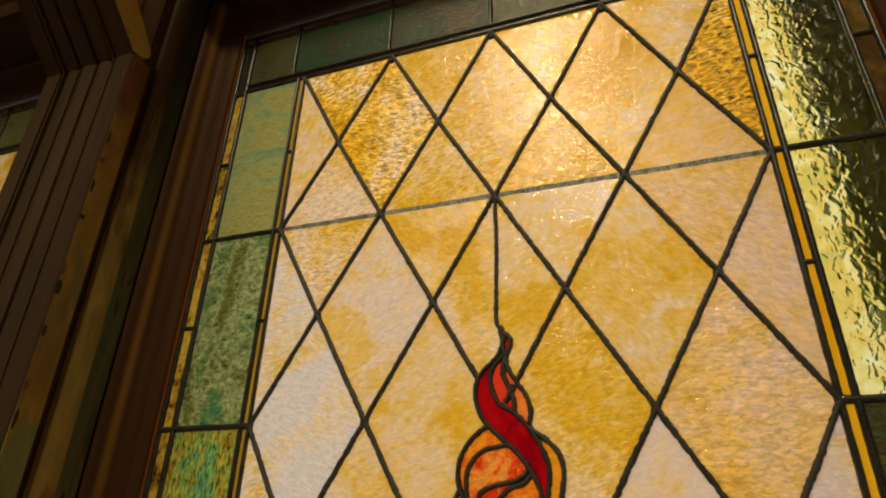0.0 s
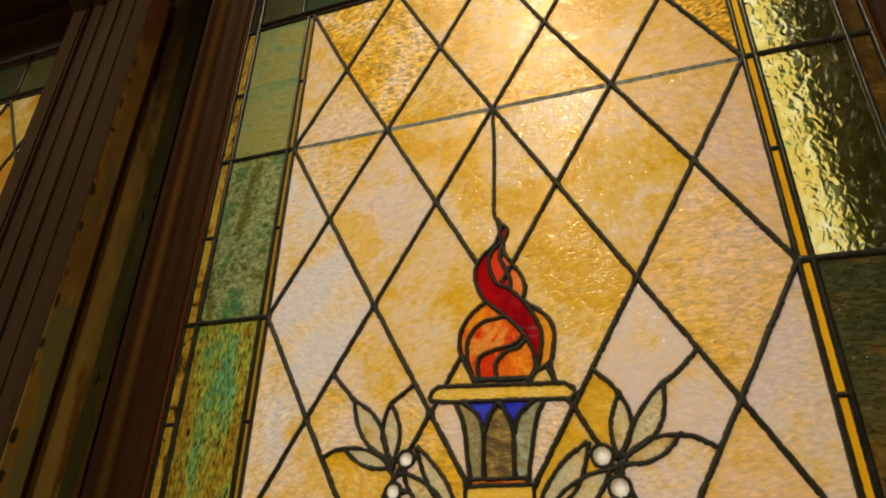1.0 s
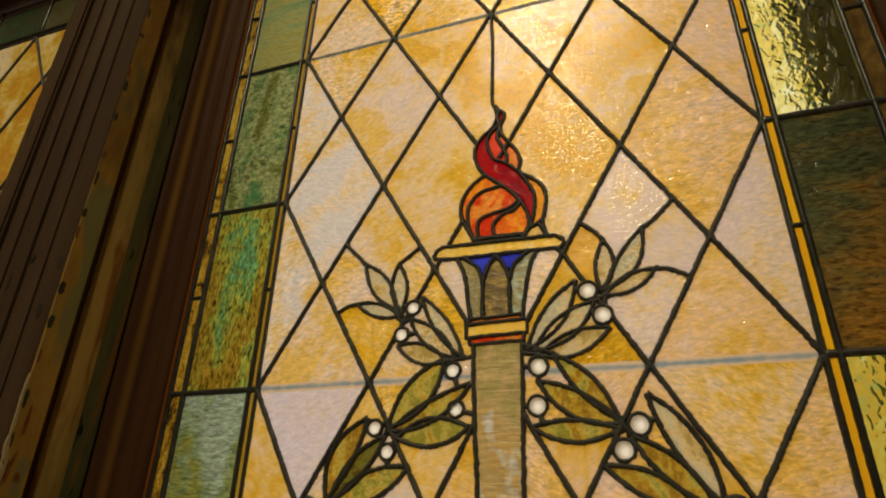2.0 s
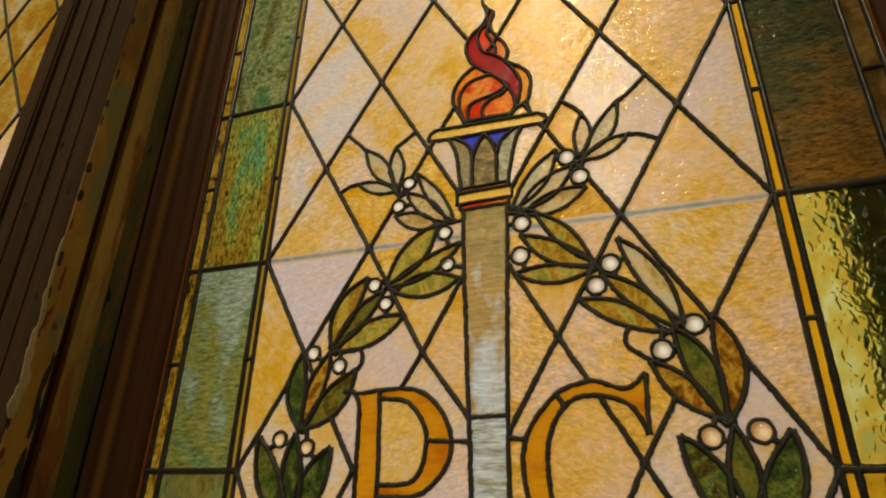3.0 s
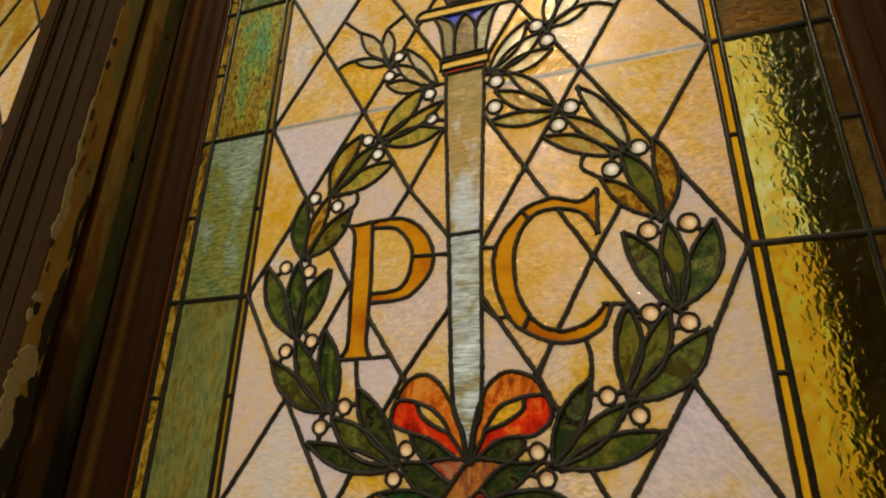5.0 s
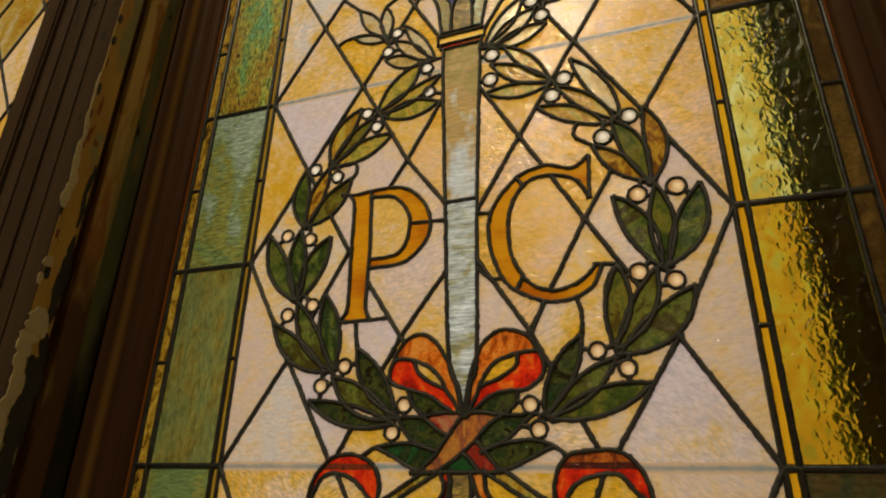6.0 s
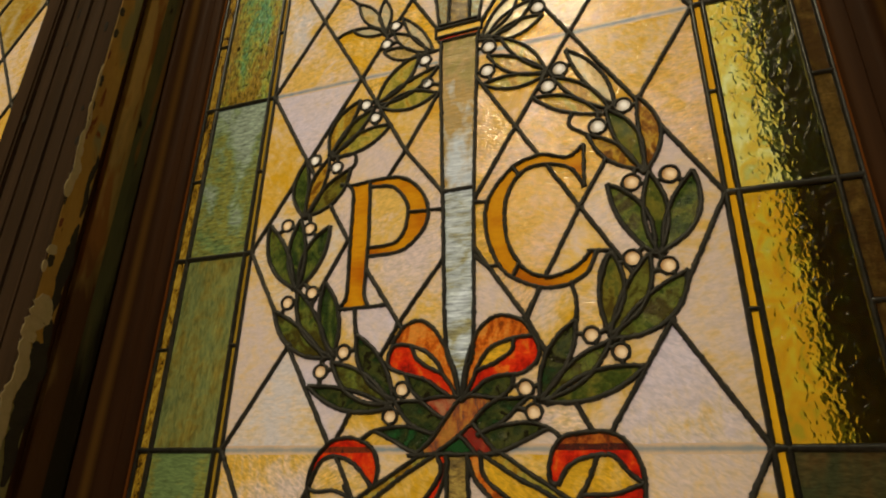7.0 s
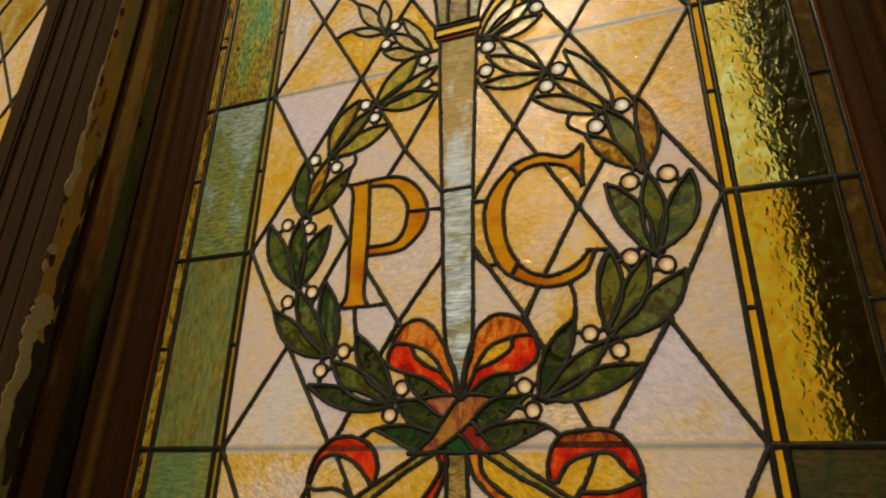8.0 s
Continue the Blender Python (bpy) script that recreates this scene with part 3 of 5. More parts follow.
def prism(name, profile, a, b, mat, axis="z", rounded=0.0, wobble=0.0):
    """A moulding: a closed profile drawn from a to b along one axis. Profile pairs are (x, y) for z, (y, z) for x, (x, z) for y."""
    n = len(profile)
    steps = max(1, int(abs(b - a) / 0.06)) if wobble else 1
    verts, faces = [], []
    for s in range(steps + 1):
        c = a + (b - a) * s / steps
        for k, (p, q) in enumerate(profile):
            if wobble:
                p += wobble * noise.noise((p * 9, q * 9, c * 3))
                q += wobble * noise.noise((p * 9 + 5, q * 9, c * 3))
            verts.append({"z": (p, q, c), "x": (c, p, q), "y": (p, c, q)}[axis])
    for s in range(steps):
        for k in range(n):
            i, j = s * n + k, s * n + (k + 1) % n
            faces.append((i, j, j + n, i + n))
    faces += [tuple(range(n)), tuple(range(steps * n, steps * n + n))]
    me = mesh_of(name, verts, faces, mat)
    bm = bmesh.new()
    bm.from_mesh(me)
    bmesh.ops.recalc_face_normals(bm, faces=bm.faces)
    if rounded:
        edges = [e for e in bm.edges if len(e.link_faces) == 2 and e.calc_face_angle(0) > 0.6]
        bmesh.ops.bevel(bm, geom=edges, offset=rounded, segments=2, affect="EDGES", clamp_overlap=True)
    bm.to_mesh(me)
    bm.free()
    me.polygons.foreach_set("use_smooth", [True] * len(me.polygons))
    me.set_sharp_from_angle(angle=0.75)
    return me


def box(name, x0, x1, y0, y1, z0, z1, mat, rounded=0.002):
    return prism(name, [(x0, y0), (x1, y0), (x1, y1), (x0, y1)], z0, z1, mat, "z", rounded)


# ---- the leaded design, in millimetres on the window plane ----
W, H = 150, 258                      # a diamond's width and height
TOP_ROW = 2300
TOP, BOTTOM = 2686, 745
L_EDGE, L_OUT, L_A, L_B, L_C = -434, -427.2, -407.2, -309.5, -298.5
R_C, R_B, R_A, R_OUT = 298.3, 310.9, 401.5, 425
FIELD_TOP = 2567.5


def row(j):
    return TOP_ROW + j * H


class Design:
    def __init__(self):
        self.lines, self.solids, self.seeds, self.berries, self.joints = [], [], [], [], []


D = Design()


def smooth_line(pts, gap=5.0):
    """A Catmull-Rom curve through the points, in even steps."""
    if len(pts) == 2:
        n = max(1, int(math.dist(*pts) / 12))
        return [tuple(np.array(pts[0]) + (np.array(pts[1]) - pts[0]) * k / n) for k in range(n + 1)]
    p = [np.array(q, float) for q in pts]
    p = [2 * p[0] - p[1], *p, 2 * p[-1] - p[-2]]
    out = []
    for a, b, c, d in zip(p, p[1:], p[2:], p[3:]):
        n = max(2, int(np.linalg.norm(c - b) / gap))
        for k in range(n):
            u = k / n
            out.append(tuple(0.5 * (2 * b + (c - a) * u + (2 * a - 5 * b + 4 * c - d) * u * u + (3 * b - a - 3 * c + d) * u ** 3)))
    return out + [tuple(p[-2])]


def stroke(*pts, width=5.1, straight=False, kind="lead"):
    if straight and len(pts) > 2:
        line = [q for a, b in zip(pts, pts[1:]) for q in smooth_line([a, b])[:-1]] + [pts[-1]]
    else:
        line = smooth_line(list(pts))
    D.lines.append((line, width, kind))
    return line


def paint(glass, x, z, name="pane"):
    D.seeds.append((x, z, glass, name))


def solid(*lines):
    D.solids.append([q for line in lines for q in line])


def leaf(x0, z0, x1, z1, bulge_a, bulge_b, glass):
    """A pointed leaf from stalk to tip with its two edges bulging by so much."""
    d = math.dist((x0, z0), (x1, z1))
    nx, nz = -(z1 - z0) / d, (x1 - x0) / d
    edges = []
    n = max(5, int(d / 6))
    for bulge in (bulge_a, bulge_b):
        edge = []
        for k in range(n + 1):
            u = k / n
            off = 4 * bulge * u * (1 - u)
            edge.append((x0 + (x1 - x0) * u + nx * off, z0 + (z1 - z0) * u + nz * off))
        D.lines.append((edge, 4.6 if z0 > 1780 else 5.2 if z0 > 1530 else 5.7, "lead"))
        edges.append(edge)
    solid(edges[0], edges[1][::-1])
    for u in (0.5, 0.3, 0.7):
        mid = 2 * (bulge_a + bulge_b) * u * (1 - u)
        paint(glass, x0 + (x1 - x0) * u + nx * mid, z0 + (z1 - z0) * u + nz * mid, "leaf_pane")
    D.joints.append((x0, z0))


def berry(x, z):
    r = 10.0 if x > 0 and z > 1500 else 9.4 if x > 0 and z > 1400 else 8.5
    ring = [(x + r * math.cos(a * math.pi / 10), z + r * math.sin(a * math.pi / 10)) for a in range(21)]
    D.lines.append((ring, 3.8, "lead"))
    D.solids.append(ring)
    D.berries.append((x, z, r))
    paint("berry", x, z, "berry")


# upper sprig beside the torch, heart side
leaf(-122, 1868, -165, 1930, 11.8, -11.4, "pale_leaf")
leaf(-115, 1864, -121, 1925, 10.9, -9.0, "pale_leaf")
leaf(-117, 1859, -172, 1879, -7.4, 8.4, "pale_leaf")
leaf(-40, 1805, -89, 1879, -8.5, 8.9, "pale_leaf")
leaf(-49, 1805, -103, 1854, -10.2, 10.2, "pale_leaf")
leaf(-59, 1802, -117, 1823, -10.7, 11.0, "pale_leaf")
stroke((-172, 1879), (-186, 1877), (-199, 1870))
stroke((-165, 1930), (-179, 1944), (-193, 1959))
stroke((-121, 1925), (-111, 1932), (-97, 1942))
berry(-100, 1867)
berry(-113, 1836)
stroke((-122, 1868), (-114, 1852), (-103, 1854))
stroke((-59, 1802), (-46, 1803), (-34, 1804))
# upper sprig, far side
leaf(112, 1866, 119, 1923, 6.9, -12.5, "pale_leaf")
leaf(116, 1866, 160, 1931, 5.5, -15.8, "pale_leaf")
leaf(116, 1860, 168, 1884, 8.0, -9.4, "pale_leaf")
leaf(32, 1809, 86, 1880, 9.7, -14.2, "pale_leaf")
leaf(38, 1806, 104, 1855, 11.0, -13.5, "pale_leaf")
leaf(43, 1801, 117, 1825, 10.6, -13.9, "pale_leaf")
stroke((168, 1884), (183, 1881), (201, 1871))
stroke((160, 1931), (173, 1940), (190, 1956))
stroke((119, 1923), (111, 1935), (98, 1947))
berry(98, 1867)
berry(111, 1839)
stroke((116, 1860), (107, 1856), (104, 1855))
stroke((43, 1801), (32, 1804), (24, 1805))
# wreath, heart side, from the shaft down
leaf(-123, 1734, -61, 1804, 14.2, -16.7, "olive")
leaf(-122, 1730, -31, 1776, 6.5, -14.6, "olive")
leaf(-113, 1723, -33, 1731, 14.8, -13.4, "olive")
berry(-51, 1791)
berry(-47, 1750)
leaf(-191, 1662, -148, 1745, 20.3, -6.8, "olive")
leaf(-187, 1660, -126, 1726, 11.6, -8.8, "moss")
leaf(-184, 1656, -98, 1694, 14.1, -13.3, "olive")
berry(-139, 1734)
berry(-123, 1709)
stroke((-126, 1726), (-122, 1730), (-113, 1723))
leaf(-222, 1569, -227, 1658, 18.5, -5.5, "leaf_green")
leaf(-218, 1569, -190, 1657, 12.5, -8.9, "rust_leaf")
leaf(-216, 1570, -156, 1633, 10.3, -18.4, "moss")
berry(-213, 1656)
berry(-177, 1639)
stroke((-184, 1656), (-169, 1657), (-151, 1656), (-149, 1640), (-156, 1633))
leaf(-224, 1467, -273, 1562, 19.0, -10.1, "leaf_green")
leaf(-218, 1464, -225, 1566, 16.6, -9.2, "leaf_green")
leaf(-216, 1467, -179, 1550, 17.4, -12.2, "leaf_green")
berry(-245, 1559)
berry(-209, 1550)
leaf(-169, 1373, -249, 1438, 19.5, -6.9, "leaf_green")
leaf(-163, 1376, -217, 1464, 18.1, -6.7, "leaf_green")
leaf(-157, 1377, -177, 1470, 14.2, -13.0, "leaf_green")
berry(-230, 1448)
berry(-195, 1458)
leaf(-75, 1321, -128, 1400, -10.7, 16.4, "deep_green")
leaf(-79, 1317, -158, 1367, -10.6, 18.4, "leaf_green")
leaf(-79, 1313, -187, 1340, -7.5, 16.1, "deep_green")
berry(-143, 1379)
berry(-172, 1357)
stroke((-132, 1430), (-131, 1414), (-128, 1400))
stroke((-169, 1373), (-157, 1372), (-158, 1367))
berry(-65, 1332)
berry(-78, 1303)
# wreath, far side, from the knot up
berry(76, 1329)
berry(84, 1304)
leaf(91, 1318, 133, 1399, 13.6, -10.8, "deep_green")
leaf(94, 1316, 167, 1374, 9.3, -12.1, "leaf_green")
leaf(99, 1314, 198, 1346, 13.3, -12.8, "moss")
berry(148, 1381)
berry(176, 1362)
leaf(165, 1385, 176, 1472, 10.4, -15.1, "moss")
leaf(168, 1381, 215, 1465, 7.5, -17.0, "rust_green")
leaf(171, 1376, 251, 1443, 8.8, -23.0, "leaf_green")
berry(197, 1462)
berry(232, 1450)
stroke((167, 1374), (168, 1381), (165, 1385))
leaf(220, 1465, 179, 1555, 10.7, -18.4, "leaf_green")
leaf(224, 1463, 225, 1563, 10.5, -14.8, "moss")
leaf(229, 1467, 270, 1558, 9.7, -21.3, "leaf_green")
berry(205, 1553)
berry(246, 1557)
stroke((220, 1465), (224, 1463), (229, 1467))
stroke((224, 1463), (220, 1465), (215, 1465))
leaf(216, 1568, 162, 1624, -10.3, 11.5, "rust_leaf")
leaf(219, 1568, 186, 1656, -17.4, 8.4, "moss")
leaf(223, 1566, 222, 1667, 2.5, -21.5, "rust_leaf")
berry(206, 1657)
berry(174, 1634)
stroke((216, 1568), (219, 1563), (223, 1566))
leaf(196, 1660, 144, 1757, -15.0, 8.7, "pale_leaf")
leaf(190, 1656, 125, 1718, -11.8, 8.2, "olive")
leaf(178, 1652, 99, 1692, -13.7, 8.7, "olive")
berry(134, 1729)
berry(118, 1706)
stroke((147, 1660), (142, 1651), (143, 1640), (160, 1626))
leaf(116, 1734, 58, 1801, -11.1, 8.1, "olive")
leaf(117, 1730, 41, 1774, -9.7, 14.8, "olive")
leaf(116, 1725, 32, 1729, -8.0, 13.2, "olive")
berry(42, 1790)
berry(39, 1750)
stroke((116, 1734), (121, 1727), (125, 1718))
stroke((58, 1801), (44, 1808), (27, 1814))
stroke((196, 1660), (189, 1657), (186, 1656))
stroke((178, 1652), (183, 1650), (186, 1656))
# letters
stem_a = stroke((-157, 1610), (-148, 1592), (-147, 1545), (-146, 1490), (-146, 1448), (-155, 1434))
stem_b = stroke((-124, 1609), (-121, 1542), (-121, 1479), (-121, 1449), (-114, 1433))
stroke((-155, 1433), (-124, 1433), (-91, 1434), straight=True)
bowl = stroke((-168, 1610), (-145, 1607), (-124, 1609), (-82, 1608), (-56, 1590), (-41, 1562), (-43, 1533), (-64, 1508), (-84, 1501), (-119, 1500))
stroke((-124, 1600), (-89, 1594), (-69, 1566), (-70, 1534), (-85, 1514), (-121, 1512))
stroke((-69, 1555), (-20, 1553), straight=True)
c_outer = stroke((156, 1613), (137, 1599), (110, 1607), (94, 1606), (70, 1597), (43, 1566), (34, 1536), (38, 1501), (51, 1468), (66, 1453), (87, 1442), (108, 1437), (129, 1440), (149, 1451), (160, 1473))
c_inner = stroke((153, 1556), (145, 1575), (134, 1586), (114, 1593), (93, 1593), (77, 1584), (62, 1560), (58, 1531), (61, 1498), (73, 1471), (88, 1456), (109, 1450), (130, 1455), (145, 1465), (154, 1476))
stroke((156, 1613), (153, 1556), straight=True)
stroke((152, 1476), (175, 1474), straight=True)
stroke((69, 1598), (77, 1582), straight=True)
stroke((65, 1453), (74, 1472), straight=True)
stroke((20, 1556), (36, 1554), straight=True)
stroke((21, 1485), (36, 1470), (49, 1471))
stroke((131, 1440), (135, 1420), (133, 1399))
stroke((97, 1439), (90, 1425), (78, 1399))
stroke((171, 1469), (162, 1450), (160, 1428))
paint("letter", -136, 1512)
paint("letter", -54, 1577)
paint("letter", -56, 1533)
paint("letter", 108, 1601)
paint("letter", 44, 1520)
paint("letter", 113, 1443)
# bow
loop_a = stroke((-78, 1384), (-76, 1391), (-64, 1406), (-45, 1411), (-27, 1398), (-11, 1371), (-1, 1338), (3, 1322))
loop_b = stroke((-78, 1384), (-84, 1370), (-82, 1358), (-61, 1349), (-37, 1342), (-19, 1330), (-8, 1322))
stroke((-80, 1381), (-70, 1384), (-55, 1381), (-36, 1373), (-22, 1358), (-17, 1348), (-7, 1334), (0, 1321))
stroke((-55, 1381), (-50, 1368), (-35, 1356), (-17, 1348))
loop_c = stroke((6, 1322), (7, 1340), (13, 1367), (22, 1389), (30, 1400), (45, 1410), (64, 1408), (78, 1399), (86, 1385), (92, 1373), (90, 1358), (73, 1345), (52, 1344), (32, 1338), (19, 1327), (8, 1320))
stroke((86, 1385), (64, 1383), (40, 1375), (26, 1358), (18, 1339), (9, 1322))
stroke((64, 1383), (63, 1371), (52, 1362), (38, 1355), (23, 1350))
paint("bow_orange", -44, 1394)
paint("bow_orange", 51, 1398)
paint("bow_red", -71, 1369)
paint("bow_red", 78, 1366)
paint("honey", -36, 1365)
paint("honey", 44, 1366)
# knot, with three short leaves on either hand
stroke((-100, 1317), (-79, 1318), (-59, 1319), (-42, 1319), (-25, 1322), (-6, 1323), (6, 1322), (20, 1323), (39, 1320), (57, 1319), (76, 1320), (91, 1318))
stroke((-48, 1261), (-29, 1278), (-18, 1292), (-10, 1303), (-2, 1314), (6, 1322))
stroke((-24, 1264), (-8, 1274), (4, 1283), (17, 1294), (23, 1301), (32, 1310), (45, 1318))
stroke((2, 1282), (11, 1275), (20, 1264))
stroke((17, 1294), (23, 1288), (30, 1280), (37, 1271), (44, 1264))
stroke((-61, 1349), (-54, 1332), (-42, 1320))
stroke((64, 1345), (61, 1331), (50, 1320))
stroke((-42, 1319), (-33, 1312), (-25, 1305), (-13, 1299))
stroke((-72, 1318), (-61, 1301), (-48, 1291), (-28, 1284), (-23, 1285))
stroke((80, 1320), (66, 1309), (55, 1298), (45, 1292), (24, 1283))
low_a = stroke((-26, 1283), (-41, 1288), (-58, 1292), (-78, 1291), (-96, 1288), (-112, 1279))
low_b = stroke((-96, 1288), (-77, 1279), (-60, 1270), (-39, 1261))
low_c = stroke((24, 1282), (30, 1285), (45, 1291), (60, 1293), (72, 1294), (86, 1293), (98, 1288), (111, 1279))
low_d = stroke((98, 1288), (80, 1279), (62, 1271), (50, 1266), (39, 1264))
for x, z in ((-40, 1331), (-45, 1304), (-60, 1281), (40, 1331), (54, 1309), (62, 1282), (1, 1270)):
    paint("deep_green", x, z, "leaf_pane")
paint("knot", 0, 1298)
paint("knot", 11, 1301)
paint("knot", -10, 1285)
paint("knot_red", -17, 1313)
paint("knot_red", 22, 1280)
stroke((-54, 1262), (-17, 1263), (7, 1263), (34, 1263), (45, 1264))
stroke((-11, 1263), (-10, 1208), straight=True)
stroke((12, 1263), (14, 1209), straight=True)
paint("torch_wood", 1, 1235)
# ribbon tails
tail_a = stroke((-170, 1204), (-175, 1235), (-166, 1261), (-146, 1278), (-121, 1280), (-99, 1270), (-90, 1251), (-92, 1231))
tail_c = stroke((-173, 1231), (-160, 1256), (-142, 1261), (-119, 1253), (-96, 1230))
stroke((-142, 1261), (-131, 1241), (-115, 1211))
stroke((-174, 1229), (-166, 1224), (-141, 1225), (-117, 1217))
stroke((-20, 1264), (-58, 1242), (-86, 1222), (-119, 1199))
stroke((-38, 1264), (-75, 1241), (-98, 1227), (-133, 1205))
stroke((-22, 1264), (-17, 1246), (-32, 1222), (-47, 1207))
stroke((-9, 1255), (-12, 1241), (-22, 1219), (-35, 1202))
tail_b = stroke((104, 1234), (97, 1239), (98, 1258), (111, 1279), (139, 1284), (160, 1283), (177, 1269), (186, 1247), (185, 1218))
stroke((104, 1234), (119, 1254), (142, 1262), (160, 1261), (172, 1247), (186, 1236))
stroke((144, 1261), (136, 1242), (122, 1216))
stroke((183, 1236), (157, 1227), (129, 1226))
stroke((24, 1265), (62, 1242), (93, 1227), (122, 1209))
stroke((45, 1266), (79, 1244), (107, 1227), (133, 1212))
stroke((25, 1265), (31, 1240), (57, 1220), (67, 1210))
stroke((13, 1256), (21, 1238), (39, 1219), (47, 1210))
paint("bar_shadow", -150, 1268), paint("bar_shadow", -110, 1268), paint("bar_shadow", -130, 1268)
paint("bar_shadow", 150, 1270), paint("bar_shadow", 115, 1270), paint("bar_shadow", 168, 1270)
paint("bow_red", -125, 1276)
paint("bow_red", -103, 1260)
paint("bow_red", -14, 1242)
paint("bow_dusk", 148, 1276)
paint("bow_red", 169, 1264)
paint("bow_dusk", 114, 1263)
paint("bow_red", 173, 1225)
paint("bow_orange", -159, 1260)
paint("bow_orange", -152, 1273)
paint("bow_orange", 26, 1236)
paint("olive", -62, 1245)
paint("olive", 74, 1243)
paint("olive", -75, 1237)
paint("olive", 59, 1249)
paint("bow_red", 182, 1228)
paint("honey", -144, 1240)
paint("honey", 157, 1247)
paint("honey", 124, 1242)
paint("honey", -45, 1240)
paint("honey", -108, 1234)
paint("honey", -152, 1216)
paint("honey", 47, 1236)
# flame
flame_a = stroke((4, 2134), (7, 2124), (5, 2114), (-3, 2099), (-16, 2088), (-24, 2073), (-24, 2055), (-17, 2038), (-1, 2022), (12, 2010), (25, 1996), (36, 1977), (40, 1958), (35, 1946))
stroke((7, 2127), (14, 2120), (13, 2111), (8, 2100), (5, 2084), (13, 2064), (16, 2052), (15, 2044))
flame_e = stroke((7, 2104), (-6, 2089), (-8, 2072), (0, 2053), (15, 2044), (29, 2029), (39, 2014), (47, 1993), (46, 1971), (40, 1951))
flame_d = stroke((8, 2100), (12, 2086), (21, 2071), (30, 2056), (32, 2042), (29, 2029))
flame_b = stroke((30, 2029), (51, 2012), (60, 1996), (60, 1979), (55, 1960), (40, 1950), (32, 1940))
flame_c = stroke((-11, 2032), (-28, 2020), (-40, 2003), (-43, 1983), (-38, 1967), (-27, 1945))
stroke((7, 2013), (-17, 2008), (-31, 1994), (-35, 1977), (-32, 1959), (-26, 1945))
stroke((26, 1996), (27, 1988), (15, 1980), (-8, 1975), (-21, 1968), (-22, 1953), (-20, 1944))
stroke((31, 1989), (25, 1979), (6, 1971), (-3, 1960), (-1, 1944))
stroke((-27, 1944), (0, 1944), (32, 1943))
stroke((55, 1960), (58, 1937))
paint("dark_red", -17, 2058)
paint("dark_red", 26, 2015)
paint("flame_red", 2, 2070)
paint("flame_red", 11, 2120)
paint("flame_coral", 22, 2055)
paint("flame_orange", -34, 2002)
paint("flame_yellow", 52, 1989)
paint("flame_orange", 21, 1961)
paint("flame_orange", 39, 1965)
paint("coral", -5, 1994)
paint("coral", -14, 1958)
# deep amber pieces among the upper sprigs
paint("amber", 104, 1922), paint("amber", 92, 1798), paint("amber", 88, 1808), paint("amber", 120, 1800), paint("amber", -172, 1863)

stroke((-190, 1206), (0, 1206), (225, 1206), straight=True)
# torch: dish, vase with petals, collars and the long shaft
dish = stroke((-66, 1940), (-73, 1936), (-76, 1930), (-74, 1925), (-46, 1923), (46, 1922), (72, 1921), (78, 1926), (76, 1932), (68, 1937), (0, 1939), (-66, 1940), straight=True)
solid(dish)
paint("dish", 0, 1931)
stroke((-25, 1939), (-24, 1946), (31, 1944.5), (31, 1938), straight=True)
paint("dish", 4, 1942)
vase_a = stroke((-47, 1922), (-41, 1908), (-36, 1890), (-34, 1868), (-31, 1847))
vase_b = stroke((47, 1922), (40, 1908), (35, 1890), (31, 1868), (28, 1847))
solid(vase_a, vase_b[::-1])
stroke((-17, 1847), (-17, 1870), (-16, 1890), (-10, 1908), (-1, 1921))
stroke((14, 1847), (14, 1870), (14, 1890), (9, 1908), (-1, 1921))
stroke((-16, 1890), (-22, 1908), (-38, 1922.4))
stroke((14, 1890), (21, 1908), (38, 1922.4))
paint("torch_wood", -1, 1870), paint("torch_grey", -25, 1870), paint("torch_grey", 23, 1870)
paint("blue", -15, 1914), paint("blue", 13, 1914)
for z0, z1, half in ((1841, 1847, 29), (1826, 1841, 34), (1818, 1826, 30)):
    stroke((-half - 2, z0), (-half - 2, z1), (half - 2, z1 + 1), (half - 2, z0 + 1), (-half - 2, z0), width=4.2, straight=True)
paint("dish", -1, 1834), paint("coral", -1, 1844), paint("coral", -1, 1822)
solid([(-34, 1848), (-35, 1817), (33, 1817), (32, 1848)])
shaft_a = stroke((-28, 1818), (-27, 1744), (-21, 1577), (-14, 1386), (-3, 1352), (4, 1318))
shaft_b = stroke((26, 1818), (24, 1744), (20, 1577), (19, 1386), (12, 1352), (6, 1318))
solid(shaft_a, shaft_b[::-1])
stroke((-21, 1577), (20, 1578))
paint("shaft_top", -1, 1700, "shaft_pane"), paint("shaft_white", 0, 1480, "shaft_pane"), paint("shaft_white", 3, 1350, "shaft_pane")
stroke((0, TOP_ROW), (1, 2230), (-1, 2147), (3, 2131), (6, 2108), width=4.6)
# the letters, the bow, the flame and the knot stop the diamond leads
solid(stem_a, stem_b[::-1])
solid(bowl, [stem_b[0]])
solid(c_outer, c_inner[::-1])
solid(loop_a, loop_b[::-1])
solid(loop_c)
solid(flame_a, flame_b[::-1], [(0, 2060)])
solid(flame_c, [(20, 1945), (30, 2000)])
solid(flame_b, [(0, 1945), (0, 2020)])
solid(flame_d, [flame_e[0]])
solid(tail_a, tail_c[::-1])
solid(tail_b)
solid(tail_c)
solid([(-70, 1318), (-30, 1262), (48, 1262), (78, 1319), (4, 1325)])
solid([(-61, 1349), (-54, 1332), (-42, 1320), (50, 1320), (61, 1331), (64, 1345)])
solid(low_a[:-1], low_b)
solid(low_c[:-1], low_d)
